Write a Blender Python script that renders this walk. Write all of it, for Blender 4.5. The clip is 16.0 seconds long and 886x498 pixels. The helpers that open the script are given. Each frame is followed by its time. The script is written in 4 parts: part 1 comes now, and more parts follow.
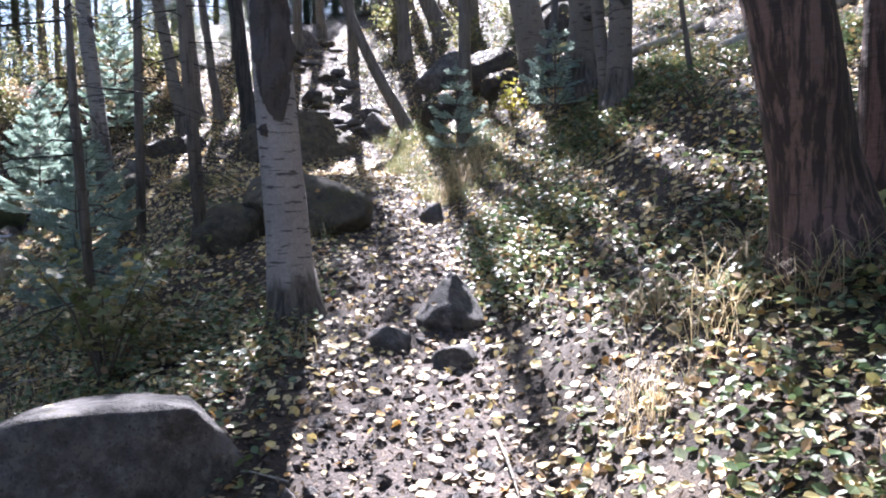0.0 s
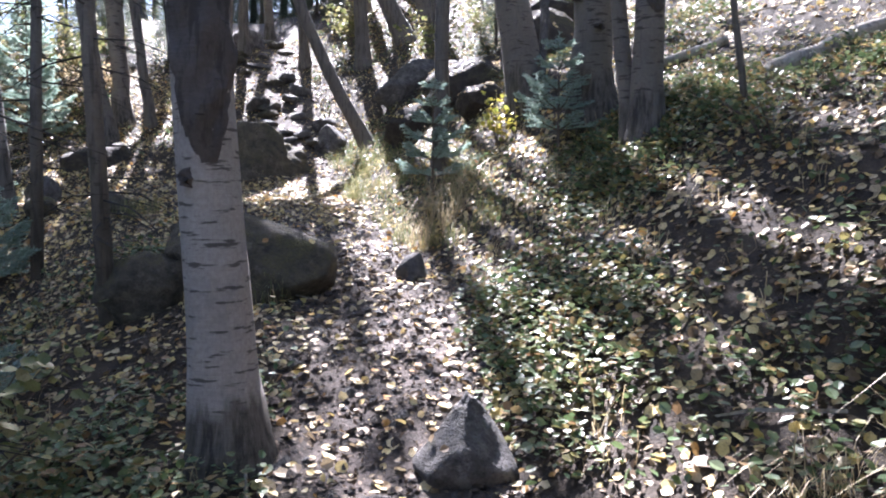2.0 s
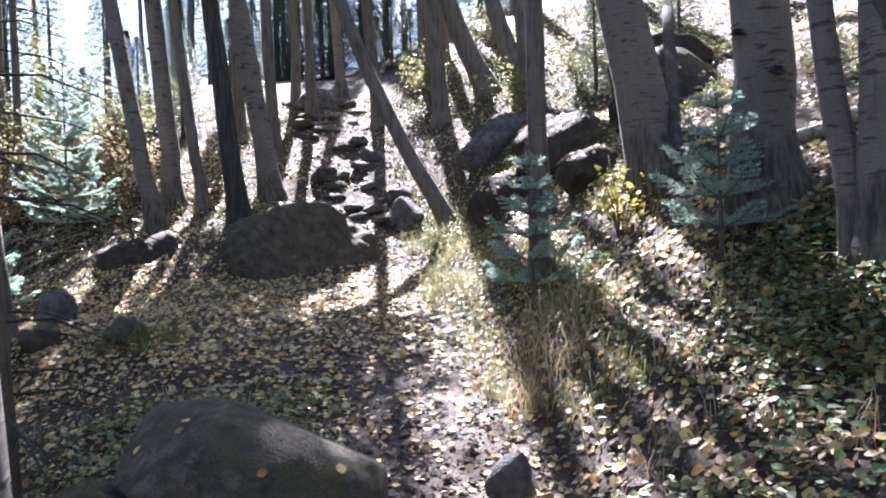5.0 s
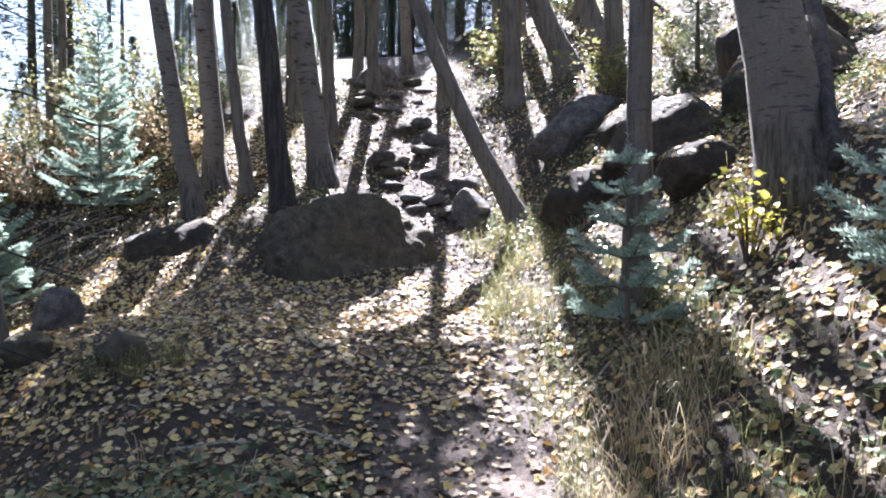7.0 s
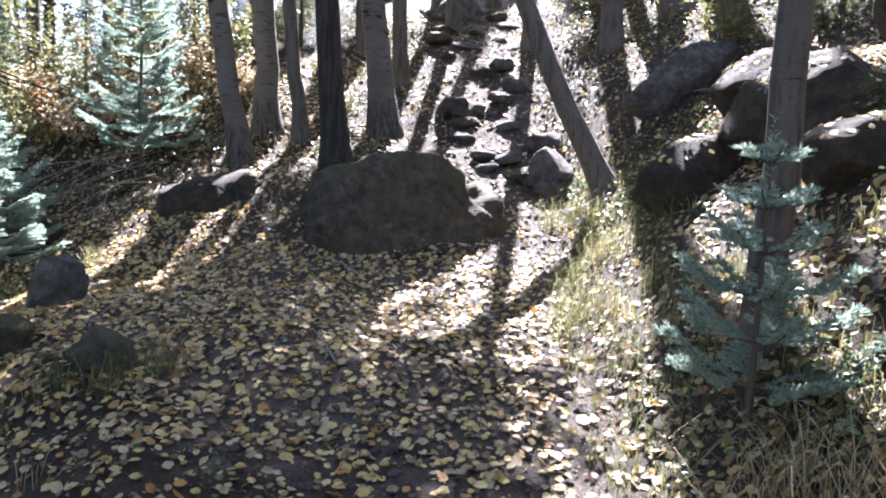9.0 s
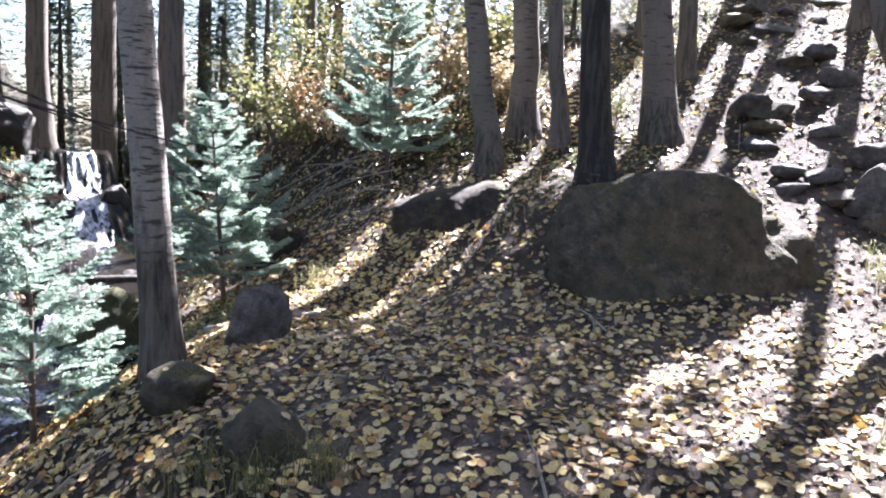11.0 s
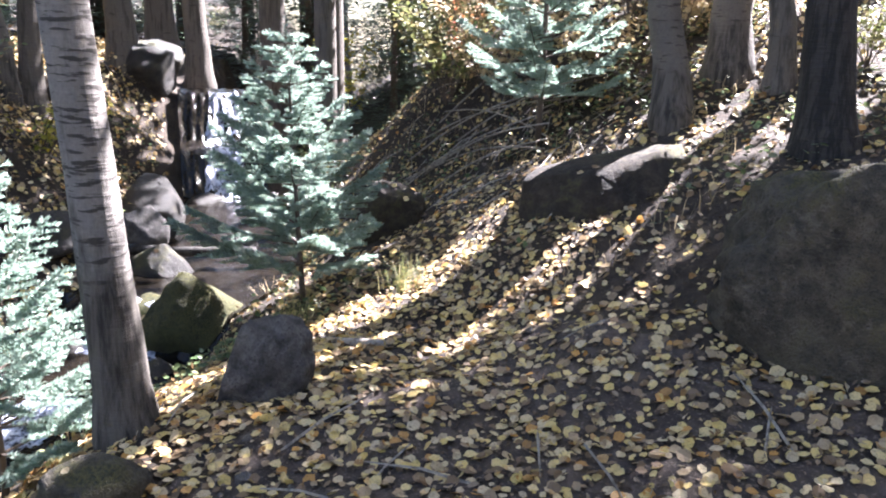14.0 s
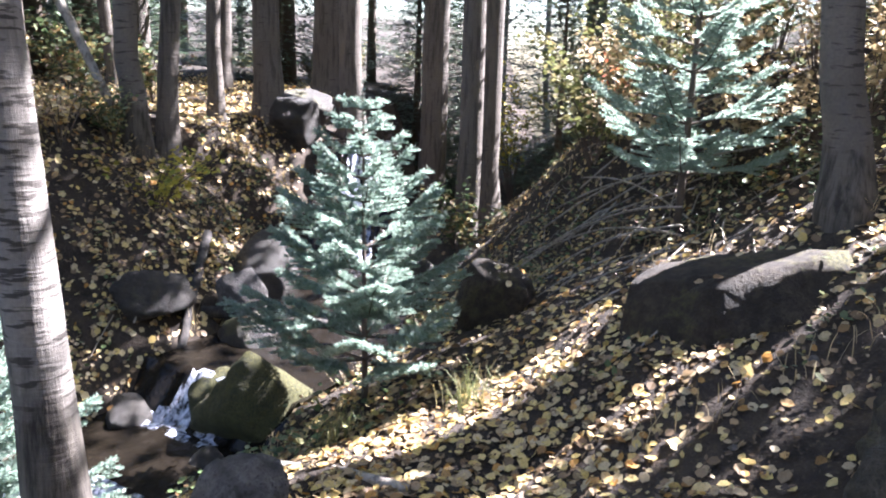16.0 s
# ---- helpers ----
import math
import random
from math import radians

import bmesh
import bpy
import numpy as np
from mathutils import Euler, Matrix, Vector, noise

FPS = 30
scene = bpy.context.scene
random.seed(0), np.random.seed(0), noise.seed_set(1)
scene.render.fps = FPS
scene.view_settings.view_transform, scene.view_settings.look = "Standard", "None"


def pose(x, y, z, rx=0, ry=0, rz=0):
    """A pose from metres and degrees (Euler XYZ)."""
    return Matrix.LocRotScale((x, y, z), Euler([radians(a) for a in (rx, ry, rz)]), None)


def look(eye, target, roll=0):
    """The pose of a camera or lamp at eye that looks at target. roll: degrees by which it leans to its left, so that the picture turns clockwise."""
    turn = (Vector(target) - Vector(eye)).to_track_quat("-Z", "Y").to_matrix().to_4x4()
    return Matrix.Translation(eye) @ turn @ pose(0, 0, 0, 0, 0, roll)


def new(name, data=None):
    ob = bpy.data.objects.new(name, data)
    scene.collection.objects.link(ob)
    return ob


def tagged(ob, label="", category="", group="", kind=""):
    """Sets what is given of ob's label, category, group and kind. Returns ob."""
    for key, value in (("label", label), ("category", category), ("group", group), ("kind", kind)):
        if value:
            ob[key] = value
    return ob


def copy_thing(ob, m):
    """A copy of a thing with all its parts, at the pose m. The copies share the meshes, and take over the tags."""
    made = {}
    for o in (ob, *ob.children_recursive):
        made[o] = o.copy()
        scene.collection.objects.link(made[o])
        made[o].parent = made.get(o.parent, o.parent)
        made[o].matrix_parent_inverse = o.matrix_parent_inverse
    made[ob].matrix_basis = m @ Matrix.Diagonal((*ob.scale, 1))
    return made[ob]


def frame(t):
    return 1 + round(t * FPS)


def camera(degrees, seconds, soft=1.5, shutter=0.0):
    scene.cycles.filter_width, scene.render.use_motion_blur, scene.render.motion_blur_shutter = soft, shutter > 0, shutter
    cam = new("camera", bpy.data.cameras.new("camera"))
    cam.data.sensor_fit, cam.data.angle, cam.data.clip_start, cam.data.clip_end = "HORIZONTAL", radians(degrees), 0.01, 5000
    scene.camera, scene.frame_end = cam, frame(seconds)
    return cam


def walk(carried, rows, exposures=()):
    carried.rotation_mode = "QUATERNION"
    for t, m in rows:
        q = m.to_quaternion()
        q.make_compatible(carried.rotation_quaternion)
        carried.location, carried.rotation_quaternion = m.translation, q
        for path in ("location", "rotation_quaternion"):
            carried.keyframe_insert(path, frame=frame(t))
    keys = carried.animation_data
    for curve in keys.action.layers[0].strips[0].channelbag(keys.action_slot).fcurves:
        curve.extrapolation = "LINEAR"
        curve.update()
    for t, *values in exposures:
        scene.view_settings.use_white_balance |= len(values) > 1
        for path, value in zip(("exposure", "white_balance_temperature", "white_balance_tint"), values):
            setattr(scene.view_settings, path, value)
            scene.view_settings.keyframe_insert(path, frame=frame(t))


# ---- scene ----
cam = camera(58.9, 16.0, soft=2.0)
PATH = [
    (0, (0.135, -4.545, 0.637), (0.228, -2.552, 0.509), -1.0),
    (0.5, (-0.039, -4.172, 0.741), (0.198, -2.19, 0.617), 0.4),
    (1, (-0.033, -3.804, 0.768), (0.235, -1.824, 0.686), 0.5),
    (1.5, (-0.03, -3.459, 0.831), (0.192, -1.477, 0.679), 1.4),
    (2, (-0.049, -3.075, 0.938), (0.185, -1.092, 0.823), 0.2),
    (2.5, (0.038, -2.737, 1.003), (0.264, -0.751, 0.935), -1.1),
    (3, (0.012, -2.397, 1.039), (0.117, -0.4, 1.019), -0.3),
    (3.5, (0.004, -2.063, 1.114), (0.26, -0.08, 1.059), -1.9),
    (4, (0.04, -1.747, 1.243), (0.285, 0.237, 1.175), -1.6),
    (4.5, (0.098, -1.423, 1.3), (0.233, 0.573, 1.305), -1.8),
    (4.6, (0.087, -1.38, 1.312), (0.132, 0.619, 1.305), -1.2),
    (4.7, (0.098, -1.304, 1.389), (0.12, 0.696, 1.384), -1.7),
    (6.8, (0.123, 0.039, 1.678), (-0.004, 2.033, 1.585), -0.6),
    (7, (0.104, 0.189, 1.694), (-0.062, 2.181, 1.64), -0.1),
    (7.5, (0.106, 0.463, 1.798), (-0.09, 2.446, 1.63), 0.7),
    (8, (0.081, 0.769, 1.862), (-0.014, 2.749, 1.599), 2.2),
    (8.5, (0.131, 1.074, 1.914), (-0.045, 3.052, 1.676), 2.0),
    (9, (0.112, 1.389, 1.986), (-0.257, 3.341, 1.76), 2.6),
    (9.5, (0.046, 1.692, 2.051), (-0.451, 3.612, 1.797), 2.7),
    (10, (-0.003, 1.999, 2.087), (-0.668, 3.859, 1.773), 3.0),
    (10.2, (-0.053, 2.111, 2.107), (-0.799, 3.94, 1.793), 3.2),
    (12.3, (-0.274, 3.564, 2.283), (-1.508, 5.09, 1.9), 3.6),
    (12.5, (-0.345, 3.635, 2.281), (-1.561, 5.161, 1.84), 4.4),
    (12.9, (-0.463, 3.754, 2.278), (-1.667, 5.299, 1.872), 6.2),
    (13, (-0.377, 3.902, 2.326), (-1.655, 5.366, 1.853), 3.9),
    (13.5, (-0.46, 4.198, 2.378), (-1.8, 5.592, 1.868), 3.5),
    (14, (-0.591, 4.514, 2.438), (-2.028, 5.799, 1.903), 2.0),
    (14.5, (-0.634, 4.831, 2.452), (-2.176, 5.974, 1.891), 1.6),
    (15, (-0.706, 5.121, 2.543), (-2.345, 6.113, 1.969), 0.1),
    (15.5, (-0.863, 5.335, 2.606), (-2.567, 6.246, 2.09), 2.9),
    (16, (-0.892, 5.579, 2.618), (-2.634, 6.441, 2.147), 2.1),
]
walk(cam, [(t, look(e, g, r)) for t, e, g, r in PATH], exposures=((0, 3.15, 5800, 20), (4.5, 3.3, 5850, 21), (10, 3.33, 5900, 19), (12.5, 3.83, 6050, 21), (16, 3.5, 5950, 20)))

# ---- world, sun, exposure ----
SUN_TO = Vector((-0.10, 1.0, 1.08)).normalized()
world = bpy.data.worlds.new("sky")
scene.world = world
world.use_nodes = True
wn = world.node_tree.nodes
sky = wn.new("ShaderNodeTexSky")
sky.sky_type, sky.sun_disc = "NISHITA", False
sky.sun_elevation = math.asin(SUN_TO.z)
sky.sun_rotation = math.atan2(SUN_TO.x, SUN_TO.y)
wn["Background"].inputs["Strength"].default_value = 0.043
world.node_tree.links.new(sky.outputs[0], wn["Background"].inputs["Color"])
sun = new("sun", bpy.data.lights.new("sun", "SUN"))
sun.data.energy, sun.data.angle, sun.data.color = 5.0, radians(0.53), (1.0, 0.96, 0.91)
sun.matrix_world = look(SUN_TO * 60, (0, 0, 0))


# ---- materials ----
def material(name):
    m = bpy.data.materials.new(name)
    m.use_nodes = True
    return m, m.node_tree, m.node_tree.nodes["Principled BSDF"]


def node(tree, kind, **values):
    n = tree.nodes.new("ShaderNode" + kind)
    for key, value in values.items():
        if key in n.inputs:
            n.inputs[key].default_value = value
    return n


def coords(tree, scale=(1, 1, 1), local=True):
    tc = tree.nodes.new("ShaderNodeTexCoord")
    mp = tree.nodes.new("ShaderNodeMapping")
    mp.inputs["Scale"].default_value = scale
    if local:
        tree.links.new(tc.outputs["Object"], mp.inputs["Vector"])
    else:
        geo = tree.nodes.new("ShaderNodeNewGeometry")
        tree.links.new(geo.outputs["Position"], mp.inputs["Vector"])
    return mp.outputs[0]


def noise_of(tree, vector, scale, detail=5.0, rough=0.6):
    n = node(tree, "TexNoise", Scale=scale, Detail=detail, Roughness=rough)
    tree.links.new(vector, n.inputs["Vector"])
    return n.outputs["Fac"]


def ramp(tree, fac, stops):
    r = tree.nodes.new("ShaderNodeValToRGB")
    while len(r.color_ramp.elements) < len(stops):
        r.color_ramp.elements.new(0.5)
    for e, (at, c) in zip(r.color_ramp.elements, stops):
        e.position, e.color = at, (*c, 1) if len(c) == 3 else c
    tree.links.new(fac, r.inputs[0])
    return r.outputs[0]


def mixed(tree, fac, a, b, blend="MIX"):
    m = tree.nodes.new("ShaderNodeMix")
    m.data_type, m.blend_type = "RGBA", blend
    for slot, v in ((0, fac), (6, a), (7, b)):
        if isinstance(v, (int, float)):
            m.inputs[slot].default_value = v
        elif isinstance(v, tuple):
            m.inputs[slot].default_value = (*v, 1)
        else:
            tree.links.new(v, m.inputs[slot])
    return m.outputs[2]


def bump(tree, bsdf, fac, strength, distance=0.02):
    b = node(tree, "Bump", Strength=strength, Distance=distance)
    tree.links.new(fac, b.inputs["Height"])
    tree.links.new(b.outputs[0], bsdf.inputs["Normal"])


def grey(v):
    return (v, v, v)


def make_soil(name, dark, light):
    m, t, b = material(name)
    v = coords(t, local=False)
    big, small, grain = noise_of(t, v, 1.3), noise_of(t, v, 9.0, 8), noise_of(t, v, 70.0, 6)
    c = mixed(t, ramp(t, big, [(0.35, grey(0)), (0.7, grey(1))]), dark, light)
    c = mixed(t, ramp(t, small, [(0.4, grey(0)), (0.62, grey(1))]), c, tuple(x * 0.55 for x in dark))
    c = mixed(t, ramp(t, grain, [(0.55, grey(0)), (0.7, grey(1))]), c, tuple(min(1, x * 1.6) for x in light))
    t.links.new(c, b.inputs["Base Color"])
    b.inputs["Roughness"].default_value = 0.95
    bump(t, b, grain, 0.7, 0.02)
    return m


SOIL = make_soil("trail_soil", (0.050, 0.037, 0.031), (0.115, 0.090, 0.076))
DUFF = make_soil("forest_floor", (0.026, 0.018, 0.013), (0.060, 0.043, 0.030))


def make_rock(name, base, moss):
    m, t, b = material(name)
    v = coords(t, local=False)
    big, mid, fine = noise_of(t, v, 2.2, 6), noise_of(t, v, 11.0, 8, 0.7), noise_of(t, v, 90.0, 4)
    c = ramp(t, mid, [(0.32, tuple(x * 0.35 for x in base)), (0.5, base), (0.66, tuple(min(1, x * 1.9) for x in base))])
    c = mixed(t, ramp(t, fine, [(0.55, grey(0)), (0.68, grey(1))]), c, tuple(x * 0.4 for x in base))
    lich = noise_of(t, v, 6.5, 9, 0.75)
    c = mixed(t, ramp(t, lich, [(0.56, grey(0)), (0.62, grey(0.7))]), c, tuple(x * 2.1 for x in base))
    geo = t.nodes.new("ShaderNodeNewGeometry")
    sep = t.nodes.new("ShaderNodeSeparateXYZ")
    t.links.new(geo.outputs["Normal"], sep.inputs[0])
    mul = t.nodes.new("ShaderNodeMath")
    mul.operation = "MULTIPLY"
    up = ramp(t, sep.outputs[2], [(0.0, grey(0.25)), (0.8, grey(1))])
    t.links.new(up, mul.inputs[0])
    patch = mixed(t, 0.5, big, mid)
    t.links.new(ramp(t, patch, [(0.62 - moss * 0.17, grey(0)), (0.68 - moss * 0.15, grey(0.9))]), mul.inputs[1])
    green = ramp(t, fine, [(0.35, (0.016, 0.018, 0.008)), (0.65, (0.115, 0.105, 0.032))])
    c = mixed(t, mul.outputs[0], c, green)
    t.links.new(c, b.inputs["Base Color"])
    b.inputs["Roughness"].default_value = 0.9
    bump(t, b, mixed(t, 0.35, mid, fine), 1.0, 0.06)
    return m


ROCK = make_rock("granite", (0.098, 0.090, 0.088), 0.25)
ROCK_MOSSY = make_rock("mossy_granite", (0.085, 0.072, 0.054), 0.75)
ROCK_WET = make_rock("wet_rock", (0.030, 0.026, 0.023), 0.45)
# Earthy rock whose very dark colour stands in for shade
SHADED_EARTH_ROCK = make_rock("shaded_earthy_rock", (0.035, 0.027, 0.020), 0.6)
MOSSED = make_rock("thick_moss", (0.035, 0.038, 0.014), 1.4)
ROCK_WET.node_tree.nodes["Principled BSDF"].inputs["Roughness"].default_value = 0.55


def make_bark(name, pale, dark, stripes, furrow, foot=0.0):
    """stripes: share of dark cross marks; furrow: strength of upright cracks; foot: height of the rough old bark at the foot."""
    m, t, b = material(name)
    flat = coords(t, (7.0, 7.0, 48.0))
    tall = coords(t, (26.0, 26.0, 2.6))
    even = coords(t)
    marks, cracks = noise_of(t, flat, 1.0, 4, 0.55), noise_of(t, tall, 1.0, 6, 0.65)
    tone, fine = noise_of(t, even, 2.3, 5), noise_of(t, even, 60.0, 5)
    c = ramp(t, tone, [(0.3, tuple(x * 0.72 for x in pale)), (0.65, pale)])
    c = mixed(t, ramp(t, fine, [(0.35, grey(0)), (0.75, grey(0.35))]), c, dark)
    c = mixed(t, ramp(t, marks, [(0.72 - stripes, grey(0)), (0.77 - stripes, grey(0.9))]), c, dark)
    c = mixed(t, ramp(t, cracks, [(0.62 - 0.2 * furrow, grey(0)), (0.72 - 0.2 * furrow, grey(furrow))]), c, tuple(x * 0.6 for x in dark))
    if foot:
        old = ramp(t, noise_of(t, tall, 1.0, 6, 0.7), [(0.4, (0.03, 0.025, 0.022)), (0.6, (0.12, 0.105, 0.09))])
        sep = t.nodes.new("ShaderNodeSeparateXYZ")
        t.links.new(even, sep.inputs[0])
        up = node(t, "MapRange")
        up.inputs["From Min"].default_value, up.inputs["From Max"].default_value = foot * 1.7, 0.0
        t.links.new(sep.outputs[2], up.inputs["Value"])
        ragged = noise_of(t, coords(t, (9, 9, 2.0)), 1.0, 5)
        low = t.nodes.new("ShaderNodeMath")
        low.operation = "ADD"
        t.links.new(up.outputs[0], low.inputs[0])
        t.links.new(ragged, low.inputs[1])
        c = mixed(t, ramp(t, low.outputs[0], [(0.82, grey(0)), (0.98, grey(1))]), c, old)
    t.links.new(c, b.inputs["Base Color"])
    b.inputs["Roughness"].default_value = 0.85
    bump(t, b, mixed(t, 0.5, cracks, marks), 0.5 + 0.5 * furrow, 0.02)
    return m


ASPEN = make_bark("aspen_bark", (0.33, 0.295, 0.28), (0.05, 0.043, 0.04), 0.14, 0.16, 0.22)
# Darker copy of the aspen bark, with the wood's shade put into its colour
ASPEN_SHADED = make_bark("shaded_aspen_bark", (0.175, 0.152, 0.133), (0.04, 0.034, 0.03), 0.14, 0.25, 0.3)
ASPEN_OLD = make_bark("old_aspen_bark", (0.27, 0.245, 0.225), (0.04, 0.034, 0.03), 0.17, 0.3, 0.75)
SCAR = make_bark("scar_bark", (0.085, 0.072, 0.070), (0.014, 0.012, 0.012), 0.06, 0.5)
GREYBARK = make_bark("grey_bark", (0.15, 0.128, 0.11), (0.045, 0.038, 0.034), 0.08, 0.6)
REDBARK = make_bark("red_brown_bark", (0.17, 0.105, 0.088), (0.045, 0.03, 0.027), 0.05, 0.95)
BLACKBARK = make_bark("blackened_bark", (0.055, 0.047, 0.043), (0.018, 0.016, 0.015), 0.1, 0.9)
DEADWOOD = make_bark("bleached_wood", (0.40, 0.36, 0.31), (0.10, 0.08, 0.065), 0.02, 0.6)
TWIG = make_bark("twig_bark", (0.13, 0.10, 0.08), (0.05, 0.04, 0.03), 0.05, 0.3)


def make_leaf(name, stops, through_light, rough=0.55):
    """A leaf that lets light through; its colour differs from leaf to leaf."""
    m, t, b = material(name)
    geo = t.nodes.new("ShaderNodeNewGeometry")
    info = t.nodes.new("ShaderNodeObjectInfo")
    add = t.nodes.new("ShaderNodeMath")
    add.operation = "ADD"
    t.links.new(geo.outputs["Random Per Island"], add.inputs[0])
    t.links.new(info.outputs["Random"], add.inputs[1])
    frac = t.nodes.new("ShaderNodeMath")
    frac.operation = "FRACT"
    t.links.new(add.outputs[0], frac.inputs[0])
    c = ramp(t, frac.outputs[0], stops)
    spots = noise_of(t, coords(t, local=False), 120.0, 3)
    c = mixed(t, ramp(t, spots, [(0.5, grey(0)), (0.72, grey(0.55))]), c, (0.10, 0.065, 0.03))
    t.links.new(c, b.inputs["Base Color"])
    b.inputs["Roughness"].default_value = rough
    tl = t.nodes.new("ShaderNodeBsdfTranslucent")
    t.links.new(c, tl.inputs["Color"])
    mx = t.nodes.new("ShaderNodeMixShader")
    mx.inputs[0].default_value = through_light
    t.links.new(b.outputs[0], mx.inputs[1])
    t.links.new(tl.outputs[0], mx.inputs[2])
    t.links.new(mx.outputs[0], t.nodes["Material Output"].inputs["Surface"])
    return m


FALLEN = make_leaf("fallen_leaf", [(0.0, (0.64, 0.48, 0.16)), (0.25, (0.70, 0.55, 0.25)), (0.45, (0.60, 0.49, 0.31)), (0.62, (0.40, 0.29, 0.17)), (0.74, (0.22, 0.15, 0.09)),
                                   (0.86, (0.17, 0.11, 0.06)), (0.94, (0.58, 0.30, 0.07)), (1.0, (0.60, 0.50, 0.30))], 0.25)
GREENLEAF = make_leaf("green_leaf", [(0.0, (0.07, 0.12, 0.05)), (0.35, (0.12, 0.17, 0.075)), (0.6, (0.17, 0.20, 0.11)), (0.75, (0.30, 0.27, 0.10)), (0.88, (0.36, 0.27, 0.13)), (1.0, (0.26, 0.15, 0.08))], 0.3, 0.4)
CROWNLEAF = make_leaf("aspen_leaf", [(0.0, (0.12, 0.18, 0.04)), (0.5, (0.25, 0.26, 0.05)), (1.0, (0.45, 0.36, 0.07))], 0.4)
NEEDLE = make_leaf("fir_needle", [(0.0, (0.20, 0.30, 0.24)), (0.5, (0.31, 0.41, 0.35)), (1.0, (0.44, 0.52, 0.46))], 0.55, 0.3)
NEEDLE_DARK = make_leaf("spruce_needle", [(0.0, (0.03, 0.055, 0.03)), (0.6, (0.05, 0.09, 0.05)), (1.0, (0.08, 0.12, 0.07))], 0.2, 0.45)
DRYGRASS = make_leaf("dry_grass", [(0.0, (0.42, 0.33, 0.19)), (0.5, (0.55, 0.45, 0.28)), (1.0, (0.33, 0.24, 0.13))], 0.3)
GREENGRASS = make_leaf("green_grass", [(0.0, (0.10, 0.13, 0.045)), (0.5, (0.17, 0.185, 0.07)), (1.0, (0.33, 0.28, 0.14))], 0.35)
REDLEAF = make_leaf("red_shrub_leaf", [(0.0, (0.40, 0.10, 0.05)), (0.5, (0.50, 0.20, 0.09)), (1.0, (0.45, 0.30, 0.12))], 0.35)
DEBRIS = make_leaf("leaf_debris", [(0.0, (0.05, 0.035, 0.024)), (0.4, (0.11, 0.075, 0.05)), (0.75, (0.20, 0.145, 0.10)), (1.0, (0.32, 0.25, 0.17))], 0.1, 0.8)
YELLOWLEAF = make_leaf("yellow_shrub_leaf", [(0.0, (0.55, 0.45, 0.06)), (0.6, (0.45, 0.42, 0.08)), (1.0, (0.25, 0.30, 0.06))], 0.4)


def make_water():
    m, t, b = material("brook_water")
    v = coords(t, local=False)
    b.inputs["Base Color"].default_value = (0.010, 0.008, 0.006, 1)
    b.inputs["Roughness"].default_value = 0.06
    b.inputs["IOR"].default_value = 1.33
    bump(t, b, noise_of(t, v, 14.0, 4), 0.6, 0.03)
    m2, t2, b2 = material("white_water")
    v2 = coords(t2, (22, 22, 4), local=False)
    n = noise_of(t2, v2, 1.0, 6, 0.7)
    t2.links.new(ramp(t2, n, [(0.40, (0.03, 0.03, 0.035)), (0.52, (0.42, 0.45, 0.56)), (0.66, (0.78, 0.80, 0.90))]), b2.inputs["Base Color"])
    b2.inputs["Roughness"].default_value = 0.25
    bump(t2, b2, n, 0.8, 0.04)
    return m, m2


WATER, FOAM = make_water()


# ---- mesh helpers ----
def mesh(name, verts, faces, mats, index=None, smooth=False):
    me = bpy.data.meshes.new(name)
    verts = np.asarray(verts, float)
    if isinstance(faces, np.ndarray):
        faces = faces.tolist()
    me.from_pydata(verts.tolist(), [], faces)
    for m in mats if isinstance(mats, (list, tuple)) else [mats]:
        me.materials.append(m)
    if index is not None:
        me.polygons.foreach_set("material_index", np.asarray(index, dtype=np.int32))
    if smooth:
        me.polygons.foreach_set("use_smooth", np.ones(len(me.polygons), dtype=bool))
    me.update()
    return me


def thing(name, at, label, category, group="", kind=""):
    ob = new(name)
    ob.location = at
    return tagged(ob, label, category, group, kind)


def part(name, me, parent, label=""):
    ob = new(name, me)
    ob.parent = parent
    return tagged(ob, label)


def ground_z(x, y):
    return float(height(x, y))


def merge(pieces):
    """Several (verts, faces) as one."""
    vs, fs, n = [], [], 0
    for v, f in pieces:
        vs.append(np.asarray(v, float))
        fs += [[i + n for i in face] for face in f]
        n += len(v)
    return np.concatenate(vs), fs


def tube(points, radii, seg=10, wob=0.0, rng=None):
    """A tapering round limb through points, closed at both ends."""
    points = np.asarray(points, float)
    n = len(points)
    ring = np.linspace(0, 2 * np.pi, seg, endpoint=False)
    verts = []
    for i in range(n):
        d = points[min(i + 1, n - 1)] - points[max(i - 1, 0)]
        d = d / (np.linalg.norm(d) + 1e-9)
        a = np.cross(d, (0.0, 1.0, 0.0) if abs(d[1]) < 0.8 else (1.0, 0.0, 0.0))
        a /= np.linalg.norm(a)
        b = np.cross(d, a)
        r = radii[i] * (1 + (wob * rng.normal(size=seg) if wob else 0))
        verts.append(points[i] + (np.cos(ring) * r)[:, None] * a + (np.sin(ring) * r)[:, None] * b)
    verts = np.concatenate(verts)
    faces = [[i * seg + j, i * seg + (j + 1) % seg, (i + 1) * seg + (j + 1) % seg, (i + 1) * seg + j] for i in range(n - 1) for j in range(seg)]
    faces += [list(range(seg))[::-1], [(n - 1) * seg + j for j in range(seg)]]
    return verts, faces


